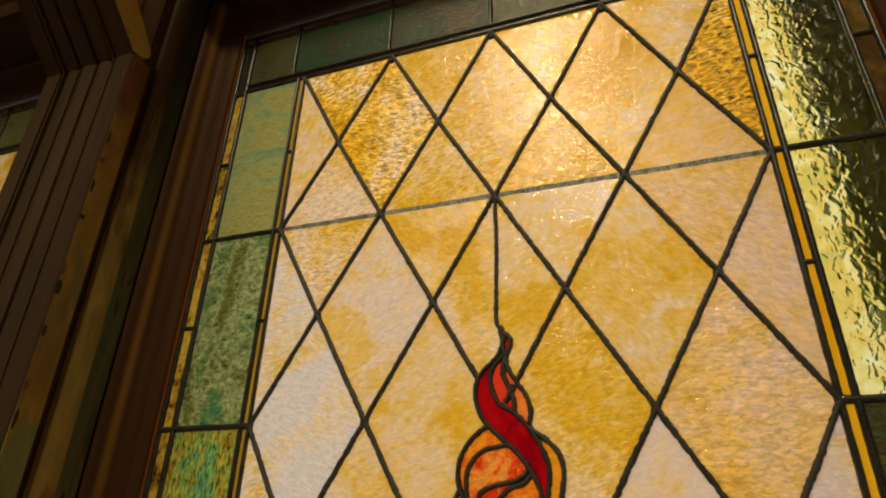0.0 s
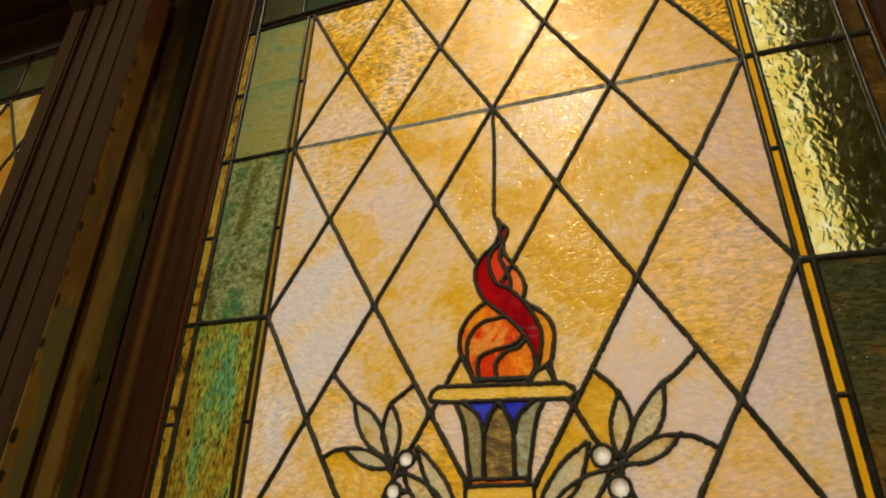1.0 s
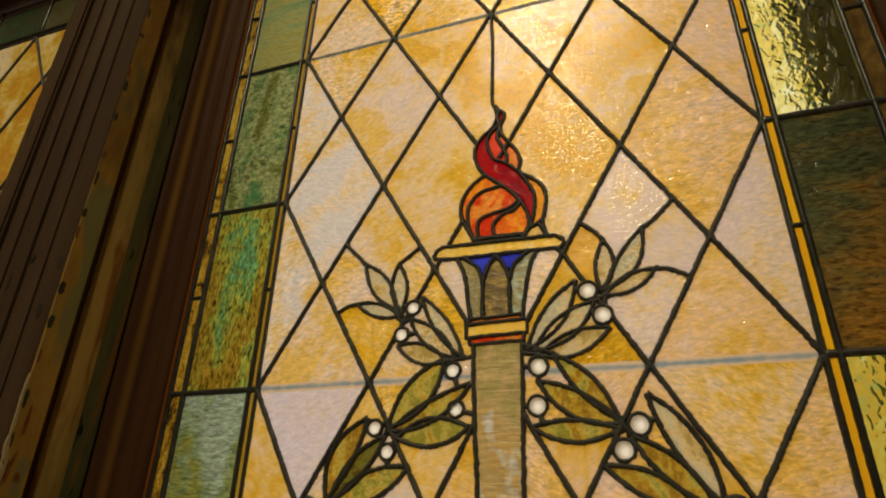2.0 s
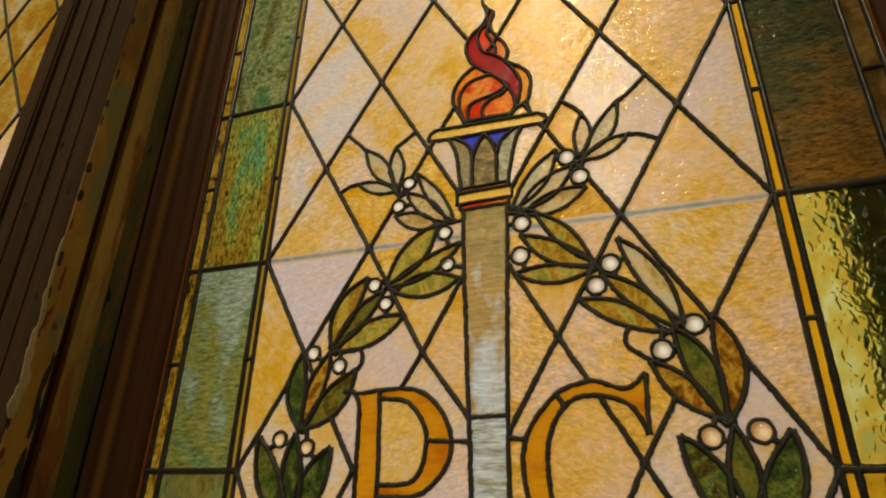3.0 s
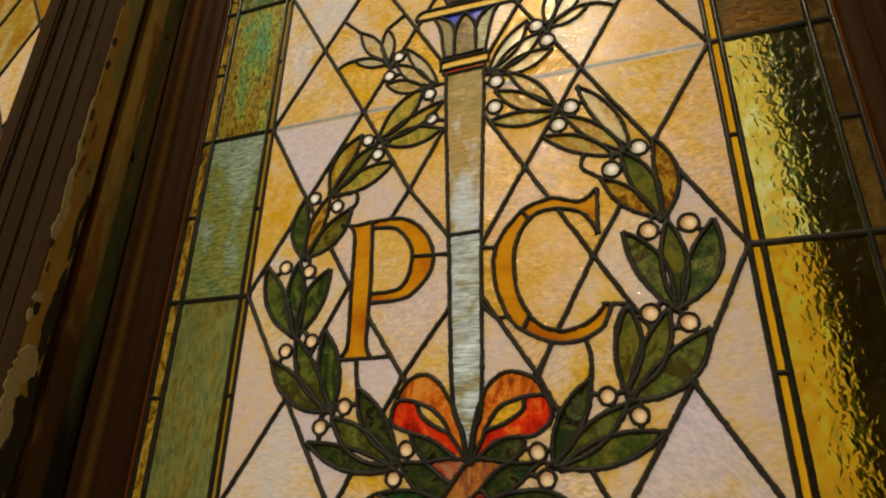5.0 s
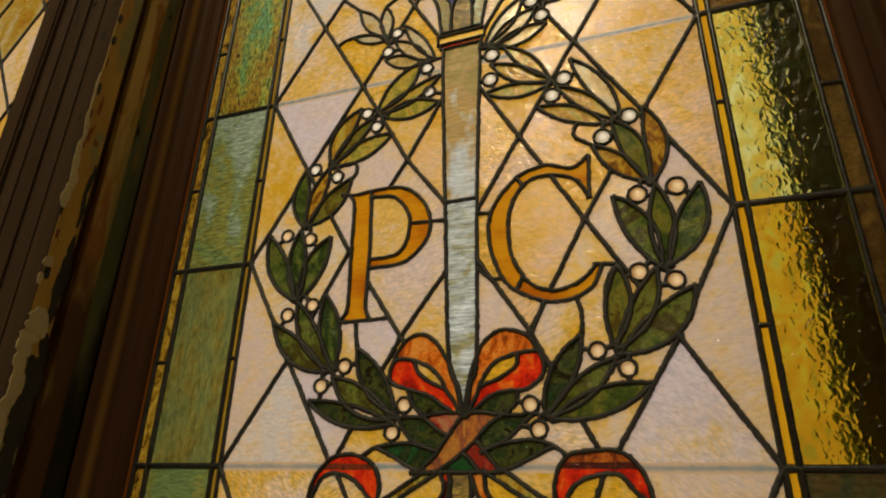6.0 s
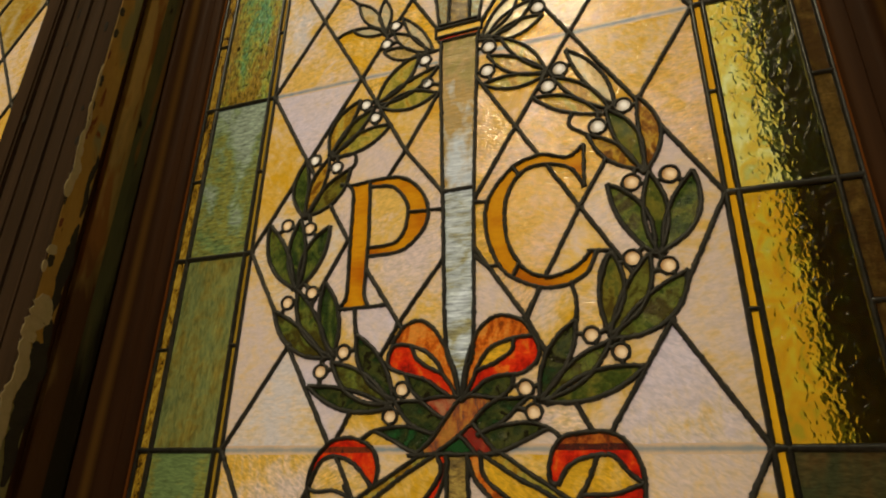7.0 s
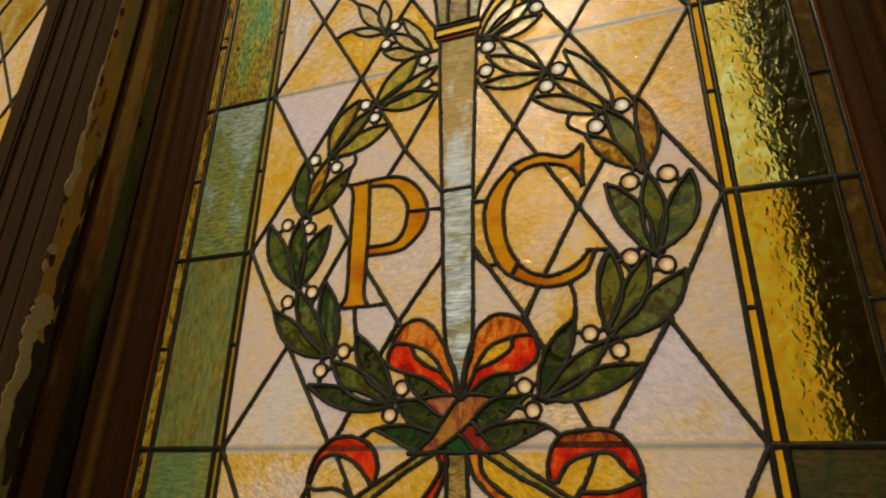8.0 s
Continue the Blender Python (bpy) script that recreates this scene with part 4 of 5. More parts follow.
solid([(-70, 1262), (-20, 1262), (-30, 1215), (-130, 1195), (-130, 1215)])
solid([(110, 1215), (40, 1262), (-30, 1262), (-30, 1190), (150, 1190)])


BOUNDS = {}


def inside(p, poly):
    x, z = p
    hit = False
    if id(poly) not in BOUNDS:
        BOUNDS[id(poly)] = (min(q[0] for q in poly), max(q[0] for q in poly), min(q[1] for q in poly), max(q[1] for q in poly))
    x0, x1, z0, z1 = BOUNDS[id(poly)]
    if not (x0 <= x <= x1 and z0 <= z <= z1):
        return False
    for (ax, az), (bx, bz) in zip(poly, poly[1:] + poly[:1]):
        if (az > z) != (bz > z) and x < (bx - ax) * (z - az) / (bz - az) + ax:
            hit = not hit
    return hit


def diamond_lead(a, b, solids, lines, kind="lead"):
    """A straight lead from a to b, broken where the drawn figures stand."""
    n = max(2, int(math.dist(a, b) / 1.5))
    run = []
    for k in range(n + 1):
        p = (a[0] + (b[0] - a[0]) * k / n, a[1] + (b[1] - a[1]) * k / n)
        if any(inside(p, s) for s in solids):
            if len(run) > 5:
                lines.append((run[::4] + run[-1:], 5.8, kind))
            run = []
        else:
            run.append(p)
    if len(run) > 5:
        lines.append((run[::4] + run[-1:], 5.8, kind))


# where the leads of this panel run off the even lattice: nodes by half widths and half heights
NODES = {(-1, -5): (-75, 1648), (-1, -7): (-73, 1410), (1, -7): (79, 1406), (2, -6): (146, 1531.5), (-3, -7): (-222, 1391), (3, -7): (228, 1391), (3, -5): (222, 1661)}
RUNS = {((0, -6), (-1, -5)): ((-14, 1567), (-75, 1648)), ((0, -6), (-1, -7)): ((-14, 1492), (-73, 1410)), ((2, -6), (3, -5)): ((146, 1531.5), (182, 1591))}


def lattice(x_left, x_right, j_top, j_bottom, solids, lines, joints, nodes=None, runs=None):
    """Diamond leads between the two upright leads, from node to node."""
    nodes, runs = nodes or {}, runs or {}

    def at(i2, j2):
        x, z = nodes.get((i2, j2), (i2 * W / 2, row(j2 / 2)))
        return min(max(x, x_left), x_right), FIELD_TOP if j2 == 2 * j_top else z

    for j2 in range(2 * j_bottom, 2 * j_top):
        for i2 in range(-4, 5):
            if (i2 + j2) % 2:
                continue
            for di in (-1, 1):
                if abs(i2 + di) <= 4:
                    a, b = (i2, j2), (i2 + di, j2 + 1)
                    ends = runs.get((a, b)) or runs.get((b, a), (at(*b), at(*a)))[::-1]
                    diamond_lead(ends[0], ends[1], solids, lines)
    for j2 in range(2 * j_bottom, 2 * j_top + 1):
        for i2 in range(-4, 5):
            if (i2 + j2) % 2 == 0:
                p = nodes.get((i2, j2), (i2 * W / 2, row(j2 / 2)))
                if abs(i2) < 4 and not any(inside(p, s) for s in solids):
                    joints.append(p)


def border(lines, joints, whole=True):
    """Upright and level leads of the border with its thin strips."""
    add = lambda a, b, w=6.0, kind="border": lines.append((smooth_line([a, b]), w, kind))  # noqa: E731
    for x, w in ((L_EDGE, 3), (L_OUT, 5.6), (L_A, 7.6), (L_B, 5.8), (L_C, 4.6), (R_C, 6.2), (R_B, 6.8), (R_A, 6.0), (R_OUT, 6.5)):
        add((x, BOTTOM), (x, TOP if x in (L_EDGE, L_OUT, R_OUT, L_A, R_A) else FIELD_TOP), w)
    for z in (TOP, BOTTOM):
        add((L_EDGE, z), (R_OUT, z))
    add((L_A, FIELD_TOP), (R_A, FIELD_TOP), 5.5), add((L_A, FIELD_TOP + 12), (R_A, FIELD_TOP + 12), 5.5)
    add((L_OUT, TOP - 15), (R_OUT, TOP - 15), 6)
    add((L_OUT, FIELD_TOP - 4), (L_A, FIELD_TOP - 4), 5)
    for x in (-322, -157, 0, 157, 314):
        add((x, FIELD_TOP + 12), (x, TOP), 6)
    for j in range(0, -7, -1):
        z = row(j)
        if z > BOTTOM + 20:
            add((L_OUT, z), (L_C, z), 7), add((R_C, z), (R_OUT, z), 7.5)
            joints += [(L_A, z), (L_B, z), (L_C, z), (R_C, z), (R_B, z), (R_A, z)]
    for j in range(1, -7, -1):
        z = row(j) - H / 2
        if z > BOTTOM + 20:
            add((L_OUT, z), (L_A, z), 5), add((L_B, z), (L_C, z), 4.5), add((R_C, z), (R_B, z), 5), add((R_A, z), (R_OUT, z), 5)


# the cross bar's shadow, painted as dark bands where it passes the ribbons
for x0, x1, z in ((-164, -97, 1268), (104, 177, 1270)):
    for dz in (-3.2, 3.2):
        D.lines.append(([(x, z + dz) for x in range(x0, x1 + 1, 7)], 2, "cut"))
border(D.lines, D.joints)
drawn = len(D.lines)
lattice(L_C, R_C, 1, -6, D.solids, D.lines, D.joints, NODES, RUNS)
for j in (0, -2, -4):
    for dz in ((-3.3, 3.3) if j == 0 else (-5.0, 5.0)):
        diamond_lead((L_C, row(j) + dz), (R_C, row(j) + dz), D.solids, D.lines, "cut")
for line, _, kind in D.lines:
    if kind == "cut":
        line[1:-1] = [(x, z + 0.9 * noise.noise((x * 0.06, z * 0.3, 0)) + 0.5 * noise.noise((x * 0.2, z, 4))) for x, z in line[1:-1]]


def segments(lines):
    return [np.array([(*a, *b, n) for n, (line, _, _) in enumerate(lines) for a, b in zip(line, line[1:])], float)][0]


def close_gaps(lines, first_lattice):
    """Carries each loose end on to the lead that it should meet."""
    seg = segments(lines)
    a, d, owner = seg[:, :2], seg[:, 2:4] - seg[:, :2], seg[:, 4]
    for n, (line, width, kind) in enumerate(lines):
        if math.dist(line[0], line[-1]) < 1 :
            continue
        other = owner != n
        for end in (0, -1):
            p, q = np.array(line[end]), np.array(line[1 if end == 0 else -2])
            u = np.clip(((p - a) * d).sum(1) / np.maximum((d * d).sum(1), 1e-9), 0, 1)
            near = a + d * u[:, None]
            gap = np.where(other, np.linalg.norm(near - p, axis=1), 1e9)
            k = int(gap.argmin())
            extra = None
            if gap[k] < 0.01:
                continue
            way = (p - q) / max(np.linalg.norm(p - q), 1e-9)
            if gap[k] < 3.2:
                extra = near[k] + (near[k] - p) / gap[k] * 0.4
            else:
                cross = way[0] * d[:, 1] - way[1] * d[:, 0]
                cross = np.where(np.abs(cross) < 1e-9, 1e-9, cross)
                w = a - p
                along = (w[:, 0] * d[:, 1] - w[:, 1] * d[:, 0]) / cross
                across = (w[:, 0] * way[1] - w[:, 1] * way[0]) / cross
                good = other & (along > 0) & (along < (80 if n >= first_lattice else 16)) & (across >= 0) & (across <= 1)
                if good.any():
                    extra = p + way * (np.where(good, along, 1e9).min() + 0.4)
            if extra is not None:
                if end == 0:
                    line.insert(0, tuple(extra))
                else:
                    line.append(tuple(extra))


def tie_berries(design, count):
    """Short leads from each berry's ring to the leaf edges beside it."""
    seg = segments(design.lines[:count])
    a, d, owner = seg[:, :2], seg[:, 2:4] - seg[:, :2], seg[:, 4]
    for x, z, r in design.berries:
        p = np.array((x, z), float)
        u = np.clip(((p - a) * d).sum(1) / np.maximum((d * d).sum(1), 1e-9), 0, 1)
        near = a + d * u[:, None]
        gap = np.linalg.norm(near - p, axis=1)
        ways = []
        for k in np.argsort(gap):
            if gap[k] < r + 0.6:
                continue
            if gap[k] > r + 14 or len(ways) == 3:
                break
            way = (near[k] - p) / gap[k]
            if all(way @ o < 0.3 for o in ways):
                ways.append(way)
                design.lines.append(([tuple(p + way * (r + 0.2)), tuple(near[k] + way * 0.3)], 5.8, "lead"))


tie_berries(D, drawn)
close_gaps(D.lines, drawn)


# ---- from lines to panes ----
def planar_panes(lines):
    """All closed pieces between the lines: lists of triangles in millimetres."""
    from mathutils.geometry import delaunay_2d_cdt
    verts, edges = [], []
    for line, _, _ in lines:
        base = len(verts)
        verts += [Vector((float(x), float(z))) for x, z in line]
        edges += [(base + k, base + k + 1) for k in range(len(line) - 1)]
    v, e, f, _, oe, _ = delaunay_2d_cdt(verts, edges, [], 0, 0.08)
    wall = {tuple(sorted(x)) for x, o in zip(e, oe) if o}
    by_edge = {}
    for n, tri in enumerate(f):
        for k in range(3):
            by_edge.setdefault(tuple(sorted((tri[k], tri[(k + 1) % 3]))), []).append(n)
    group = [-1] * len(f)
    count = 0
    for n in range(len(f)):
        if group[n] >= 0:
            continue
        stack, group[n] = [n], count
        while stack:
            tri = f[stack.pop()]
            for k in range(3):
                key = tuple(sorted((tri[k], tri[(k + 1) % 3])))
                if key not in wall:
                    for o in by_edge[key]:
                        if group[o] < 0:
                            group[o] = count
                            stack.append(o)
        count += 1
    panes = [[] for _ in range(count)]
    for tri, g in zip(f, group):
        panes[g].append(tri)
    return [(p.x, p.y) for p in v], panes


def tri_area(v, tri):
    (ax, az), (bx, bz), (cx, cz) = (v[i] for i in tri)
    return abs((bx - ax) * (cz - az) - (cx - ax) * (bz - az)) / 2


def in_tri(p, v, tri):
    s = []
    for k in range(3):
        (ax, az), (bx, bz) = v[tri[k]], v[tri[(k + 1) % 3]]
        s.append((bx - ax) * (p[1] - az) - (bz - az) * (p[0] - ax))
    return all(q >= -1e-9 for q in s) or all(q <= 1e-9 for q in s)


def pane_mesh(name, v, tris, mat, thick=0.0032, both=False):
    used = sorted({i for tri in tris for i in tri})
    at = {i: n for n, i in enumerate(used)}
    n = len(used)
    verts = [(v[i][0] / 1000, 0.0, v[i][1] / 1000) for i in used] + [(v[i][0] / 1000, thick, v[i][1] / 1000) for i in used]
    faces, slots, rim = [], [], {}
    for tri in tris:
        (ax, az), (bx, bz), (cx, cz) = (v[i] for i in tri)
        a, b, c = (at[i] for i in tri)
        if (bx - ax) * (cz - az) - (cx - ax) * (bz - az) < 0:
            b, c = c, b
        faces += [(a, b, c), (a + n, c + n, b + n)]
        slots += [0, 1]
        for p, q in ((a, b), (b, c), (c, a)):
            rim[(p, q)] = True
    for p, q in rim:
        if (q, p) not in rim:
            faces.append((q, p, p + n, q + n))
            slots.append(1)
    return mesh_of(name, verts, faces, mat, mat if both else BACK, slots=slots)


def evenly(line, step):
    """The same line with a point at every step."""
    out = [np.array(line[0])]
    for a, b in zip(line, line[1:]):
        n = max(1, round(math.dist(a, b) / step))
        out += [np.array((a[0] + (b[0] - a[0]) * k / n, a[1] + (b[1] - a[1]) * k / n)) for k in range(1, n + 1)]
    return out


def came_mesh(name, line, width, mat, high=0.0034, seed=0, step=0.0024, rough=1.0):
    """A rounded lead came along a line, a little uneven as soldered by hand."""
    pts = evenly([(x / 1000, z / 1000) for x, z in line], step)
    if len(pts) < 2:
        return None
    closed = np.linalg.norm(pts[0] - pts[-1]) < 1e-6
    verts, faces = [], []
    prof = [(-1.0, 0.35), (-0.86, -0.45), (-0.45, -0.92), (0.0, -1.0), (0.45, -0.92), (0.86, -0.45), (1.0, 0.35), (0.7, 0.6), (-0.7, 0.6)]
    m = len(prof)
    for k, p in enumerate(pts):
        a, b = pts[max(k - 1, 0)], pts[min(k + 1, len(pts) - 1)]
        if closed and k in (0, len(pts) - 1):
            a, b = pts[-2], pts[1]
        d = (b - a) / max(np.linalg.norm(b - a), 1e-9)
        nrm = np.array((-d[1], d[0]))
        h = width / 2000 * (1.02 + 0.10 * noise.noise((p[0] * 150, seed * 3.3, p[1] * 150)))
        if not closed:                         # solder runs out into a small fillet at each end
            h *= 1.0 + 0.32 * max(0.0, 1 - min(k, len(pts) - 1 - k) * step / 0.006)
        sides = [h + rough * 0.0011 * noise.noise((p[0] * 330 + s * 31, seed, p[1] * 330)) + rough * 0.0008 * noise.noise((p[0] * 900, seed + s * 17, p[1] * 900)) for s in (0, 1)]
        p = p + nrm * rough * 0.0005 * noise.noise((p[0] * 60 + 9, seed, p[1] * 60))
        for u, w in prof:
            q = p + nrm * u * sides[u > 0]
            verts.append((q[0], w * high - 0.0006 if w < 0 else w * high, q[1]))
    for k in range(len(pts) - 1):
        for i in range(m):
            j = (i + 1) % m
            faces.append((k * m + i, (k + 1) * m + i, (k + 1) * m + j, k * m + j))
    if not closed:
        faces += [tuple(range(m)), tuple(range((len(pts) - 1) * m, len(pts) * m))[::-1]]
    return mesh_of(name, verts, faces, mat, smooth=True)


def dome_mesh(name, r, high, back, mat, rings=5, sides=16, rough=0.0, solid_glass=False):
    verts, faces = [(0, -high, 0)], []
    for k in range(1, rings + 1):
        a = k / rings * math.pi / 2
        for s in range(sides):
            b = s * 2 * math.pi / sides
            f = 1 + rough * noise.noise((math.cos(b) * 2, k * 0.7, math.sin(b) * 2 + r * 999))
            verts.append((r * f * math.sin(a) * math.cos(b), -high * math.cos(a), r * f * math.sin(a) * math.sin(b)))
    rim = len(verts) - sides
    verts += verts[rim:]                       # the back has its own rim, so that the face stays smooth
    verts.append((0, back, 0))
    for s in range(sides):
        q = (s + 1) % sides
        faces.append((0, 1 + s, 1 + q))
        for k in range(rings - 1):
            i = 1 + k * sides
            faces.append((i + s, i + sides + s, i + sides + q, i + q))
        i = 1 + (rings - 1) * sides
        faces.append((i + sides + s, len(verts) - 1, i + sides + q))
    slots = [1 if len(verts) - 1 in f else 0 for f in faces]
    return mesh_of(name, verts, faces, mat, mat if solid_glass else BACK, smooth=True, slots=slots)


SOLDER = [dome_mesh("solder_joint", r, 0.0042, 0.001, LEAD, 4, 12, 0.3) for r in (0.0044, 0.0049, 0.0054)]
PEARLS = {(r, k): dome_mesh("berry", r / 1000 - 0.0014, 0.0058, 0.0012, GLASS[k]) for r in (8.5, 9.4, 10.0) for k in ("berry", "berry_lamp_white")}


# sheets by diamond: across, up; cut diamonds have an upper (+0.2) and a lower (-0.2) half
SHEETS = {
    (-3, 2): "grainy", (-1, 2): "cream", (1, 2): "amber", (3, 2): "amber",
    (-4, 1): "cream", (-2, 1): "grainy", (0, 1): "honey", (2, 1): "amber", (4, 1): "grainy",
    (-3, 0.2): "honey", (-1, 0.2): "honey", (1, 0.2): "amber", (3, 0.2): "apricot",
    (-3, -0.2): "honey", (-1, -0.2): "honey", (1, -0.2): "cream", (3, -0.2): "apricot",
    (-4, -1): "milk", (-2, -1): "pink", (0, -1): "honey", (2, -1): "amber", (4, -1): "apricot",
    (-3, -2): "milk", (-1, -2): "honey", (1, -2): "honey", (3, -2): "apricot",
    (-4, -3): "milk", (-2, -3): "cream", (2, -3): "pink", (4, -3): "pink",
    (-3, -3.8): "pink", (-1, -3.8): "cream", (1, -3.8): "honey", (3, -3.8): "apricot",
    (-3, -4.2): "lavender", (-1, -4.2): "honey", (1, -4.2): "apricot", (3, -4.2): "honey",
    (-4, -5): "cream", (-2, -5): "pink", (0, -5): "apricot", (2, -5): "apricot", (4, -5): "apricot",
    (-3, -6): "milk", (-1, -6): "pink", (1, -6): "apricot", (3, -6): "pink",
    (-4, -7): "pink", (-2, -7): "lavender", (0, -7): "pink", (2, -7): "cream", (4, -7): "pink",
    (-3, -7.8): "milk", (3, -7.8): "lavender", (-3, -8.2): "cream", (-1, -8.2): "honey", (1, -8.2): "honey", (3, -8.2): "pink",
}


def shade_cup_mesh(r):
    """A short unseen lead cup, added behind a jewel to shade its rim."""
    prof = [(r - 0.0015, 0.0012), (r - 0.0012, 0.0032), (r + 0.0004, 0.0032), (r + 0.0006, 0.0012)]
    verts = [(p * math.cos(k * math.pi / 8), y, p * math.sin(k * math.pi / 8)) for k in range(16) for p, y in prof]
    faces = [(k * 4 + i, k * 4 + (i + 1) % 4, (k + 1) % 16 * 4 + (i + 1) % 4, (k + 1) % 16 * 4 + i) for k in range(16) for i in range(4)]
    return mesh_of("setting", verts, faces, LEAD, smooth=True)


SHADE_CUPS = {r: shade_cup_mesh(r / 1000) for r in (8.5, 9.4, 10.0)}


def border_glass(x, z, dusky=False):
    """The glass of a pane by where it lies in the border, or in the field."""
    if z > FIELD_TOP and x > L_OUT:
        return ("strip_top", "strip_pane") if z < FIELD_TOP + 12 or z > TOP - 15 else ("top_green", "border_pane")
    j = math.floor((z - TOP_ROW) / H)
    if x < L_OUT:
        return "strip_edge", "strip_pane"
    if x < L_A:
        return "strip", "strip_pane"
    if x < L_B:
        return {0: "green_pale", -1: "green_moss", -2: "green_gold", -3: "green_grey", -4: "green_olive"}.get(j, "green_grey"), "border_pane"
    if x < L_C:
        return "strip_ochre", "strip_pane"
    if x > R_A:
        return "strip_brown", "strip_pane"
    if x > R_B:
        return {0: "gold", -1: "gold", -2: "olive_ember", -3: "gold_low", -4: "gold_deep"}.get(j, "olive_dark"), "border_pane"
    if x > R_C:
        return "strip_orange", "strip_pane"
    if abs(z - row(0)) < 3.4:
        return "joint_dark", "joint_strip"
    for k, seam_glass in ((-2, "joint_mid"), (-4, "joint_low")):
        if abs(z - row(k)) < 4.6:
            return seam_glass, "joint_strip"
    if dusky:
        return ("dusky" if z > 2150 else "cream"), "diamond_pane"
    # the diamond round this place, counted in half widths and half heights from the first seam
    u, w = x / (W / 2), (z - TOP_ROW) / (H / 2)
    _, i, j = min((abs(u - i) + abs(w - j), i, j) for i in range(-5, 6) for j in range(-13, 4) if (i + j) % 2)
    return SHEETS.get((i, j), SHEETS.get((i, j + 0.2 if w > j else j - 0.2), "cream")), "diamond_pane"


FIGURE_PANES = {"letter": "letter_pane", "blue": "torch_pane", "torch_wood": "torch_pane", "torch_grey": "torch_pane", "dish": "torch_pane", "coral": "flame_pane",
                **{k: "flame_pane" for k in GLASS if k.startswith("flame") or k == "dark_red"}, **{k: "ribbon_pane" for k in GLASS if k.startswith(("bow", "knot", "bar_shadow"))}}
PANE_LABELS = {"letter_pane": "smooth orange glass of a letter", "torch_pane": "streaky yellow, brown and blue torch glass", "flame_pane": "glowing red and orange flame glass", "ribbon_pane": "red and orange ribbon glass",
               "leaf_pane": "mottled green and olive leaf glass", "shaft_pane": "rippled white to brown shaft glass", "joint_strip": "grey cement smeared along a butt joint"}


def leaded_panel(panel, design, step=0.0024, dusky=False):
    v, panes = planar_panes(design.lines)
    todo = design.seeds
    for tris in panes:
        area = sum(tri_area(v, tri) for tri in tris)
        if area < 3:
            continue
        big = max(tris, key=lambda tri: tri_area(v, tri))
        cx, cz = sum(v[i][0] for i in big) / 3, sum(v[i][1] for i in big) / 3
        if not (L_EDGE < cx < R_OUT and BOTTOM < cz < TOP):
            continue
        glass, name = border_glass(cx, cz, dusky)
        xs, zs = [v[i][0] for tri in tris for i in tri], [v[i][1] for tri in tris for i in tri]
        x0, x1, z0, z1 = min(xs), max(xs), min(zs), max(zs)
        for s in todo:
            if x0 <= s[0] <= x1 and z0 <= s[1] <= z1 and any(in_tri(s[:2], v, tri) for tri in tris):
                if area > (14000 if s[3] == "shaft_pane" else 7500):             # an open figure: the field glass runs on
                    continue
                glass, name = s[2], s[3]
                break
        if name == "berry" and area < 500:
            continue
        name = FIGURE_PANES.get(glass, name) if name == "pane" else name
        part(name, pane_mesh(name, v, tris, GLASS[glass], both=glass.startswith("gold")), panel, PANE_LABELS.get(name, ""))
    for n, (line, width, kind) in enumerate(design.lines):
        if kind != "cut":
            part("lead_came", came_mesh("lead_came", line, width, BRIGHT_LEAD if kind == "border" else LEAD, 0.0034, n, step, 0.3 if kind == "border" else 1.0), panel)
    for n, (x, z) in enumerate(design.joints):
        ob = part("solder_joint", SOLDER[n % 3], panel)
        ob.matrix_basis = pose(x / 1000, 0, z / 1000, 0, 37 * n, 0)
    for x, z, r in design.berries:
        ob = part("berry", PEARLS[r, "berry_lamp_white" if z > 1600 else "berry"], panel)
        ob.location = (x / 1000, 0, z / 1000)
        ob = part("setting", SHADE_CUPS[r], panel)
        ob.location = (x / 1000, 0, z / 1000)


# ---- the room ----
def structure(name, data, label, category):
    return tagged(new(name, data), label, category, "", "structure")


PITCH = -1.145                       # from one window's axis to the next
CASE_TOP = 2.54

structure("floor", box("floor", -4.2, 3.2, -6.5, 0.3, -0.1, 0, BOARDS), "worn wooden floor boards", "floor")
structure("ceiling", box("ceiling", -4.2, 3.2, -6.5, -3.5, 6.6, 6.7, PLASTER), "aged plaster ceiling above the room", "ceiling")
structure("wall_south", box("wall_south", -4.2, 3.2, -6.6, -6.5, 0, 6.7, PLASTER), "plain aged plaster wall behind the room", "wall")
structure("wall_west", box("wall_west", -4.3, -4.2, -6.6, 0.3, 0, 6.7, PLASTER), "plain aged plaster side wall", "wall")
structure("wall_east", box("wall_east", 3.2, 3.3, -6.6, 0.3, 0, 6.7, PLASTER), "plain aged plaster side wall", "wall")
structure("wall_north", box("wall_north", 0.565, 3.2, -0.13, 0.12, 0, 6.7, PLASTER), "plain aged plaster wall beside the window", "wall")
structure("wall_north_west", box("wall_north_west", -4.2, -1.70, -0.13, 0.12, 0, 6.7, PLASTER), "plain aged plaster wall beyond the second window", "wall")
structure("wall_under_windows", box("wall_under_windows", -1.8, 0.66, -0.13, 0.12, 0, 0.66, WOOD), "dark panelled wall under the windows", "wall")
structure("wall_over_windows", box("wall_over_windows", -1.8, 0.66, -0.02, 0.12, 2.81, 6.7, PLASTER), "wall above the windows", "wall")

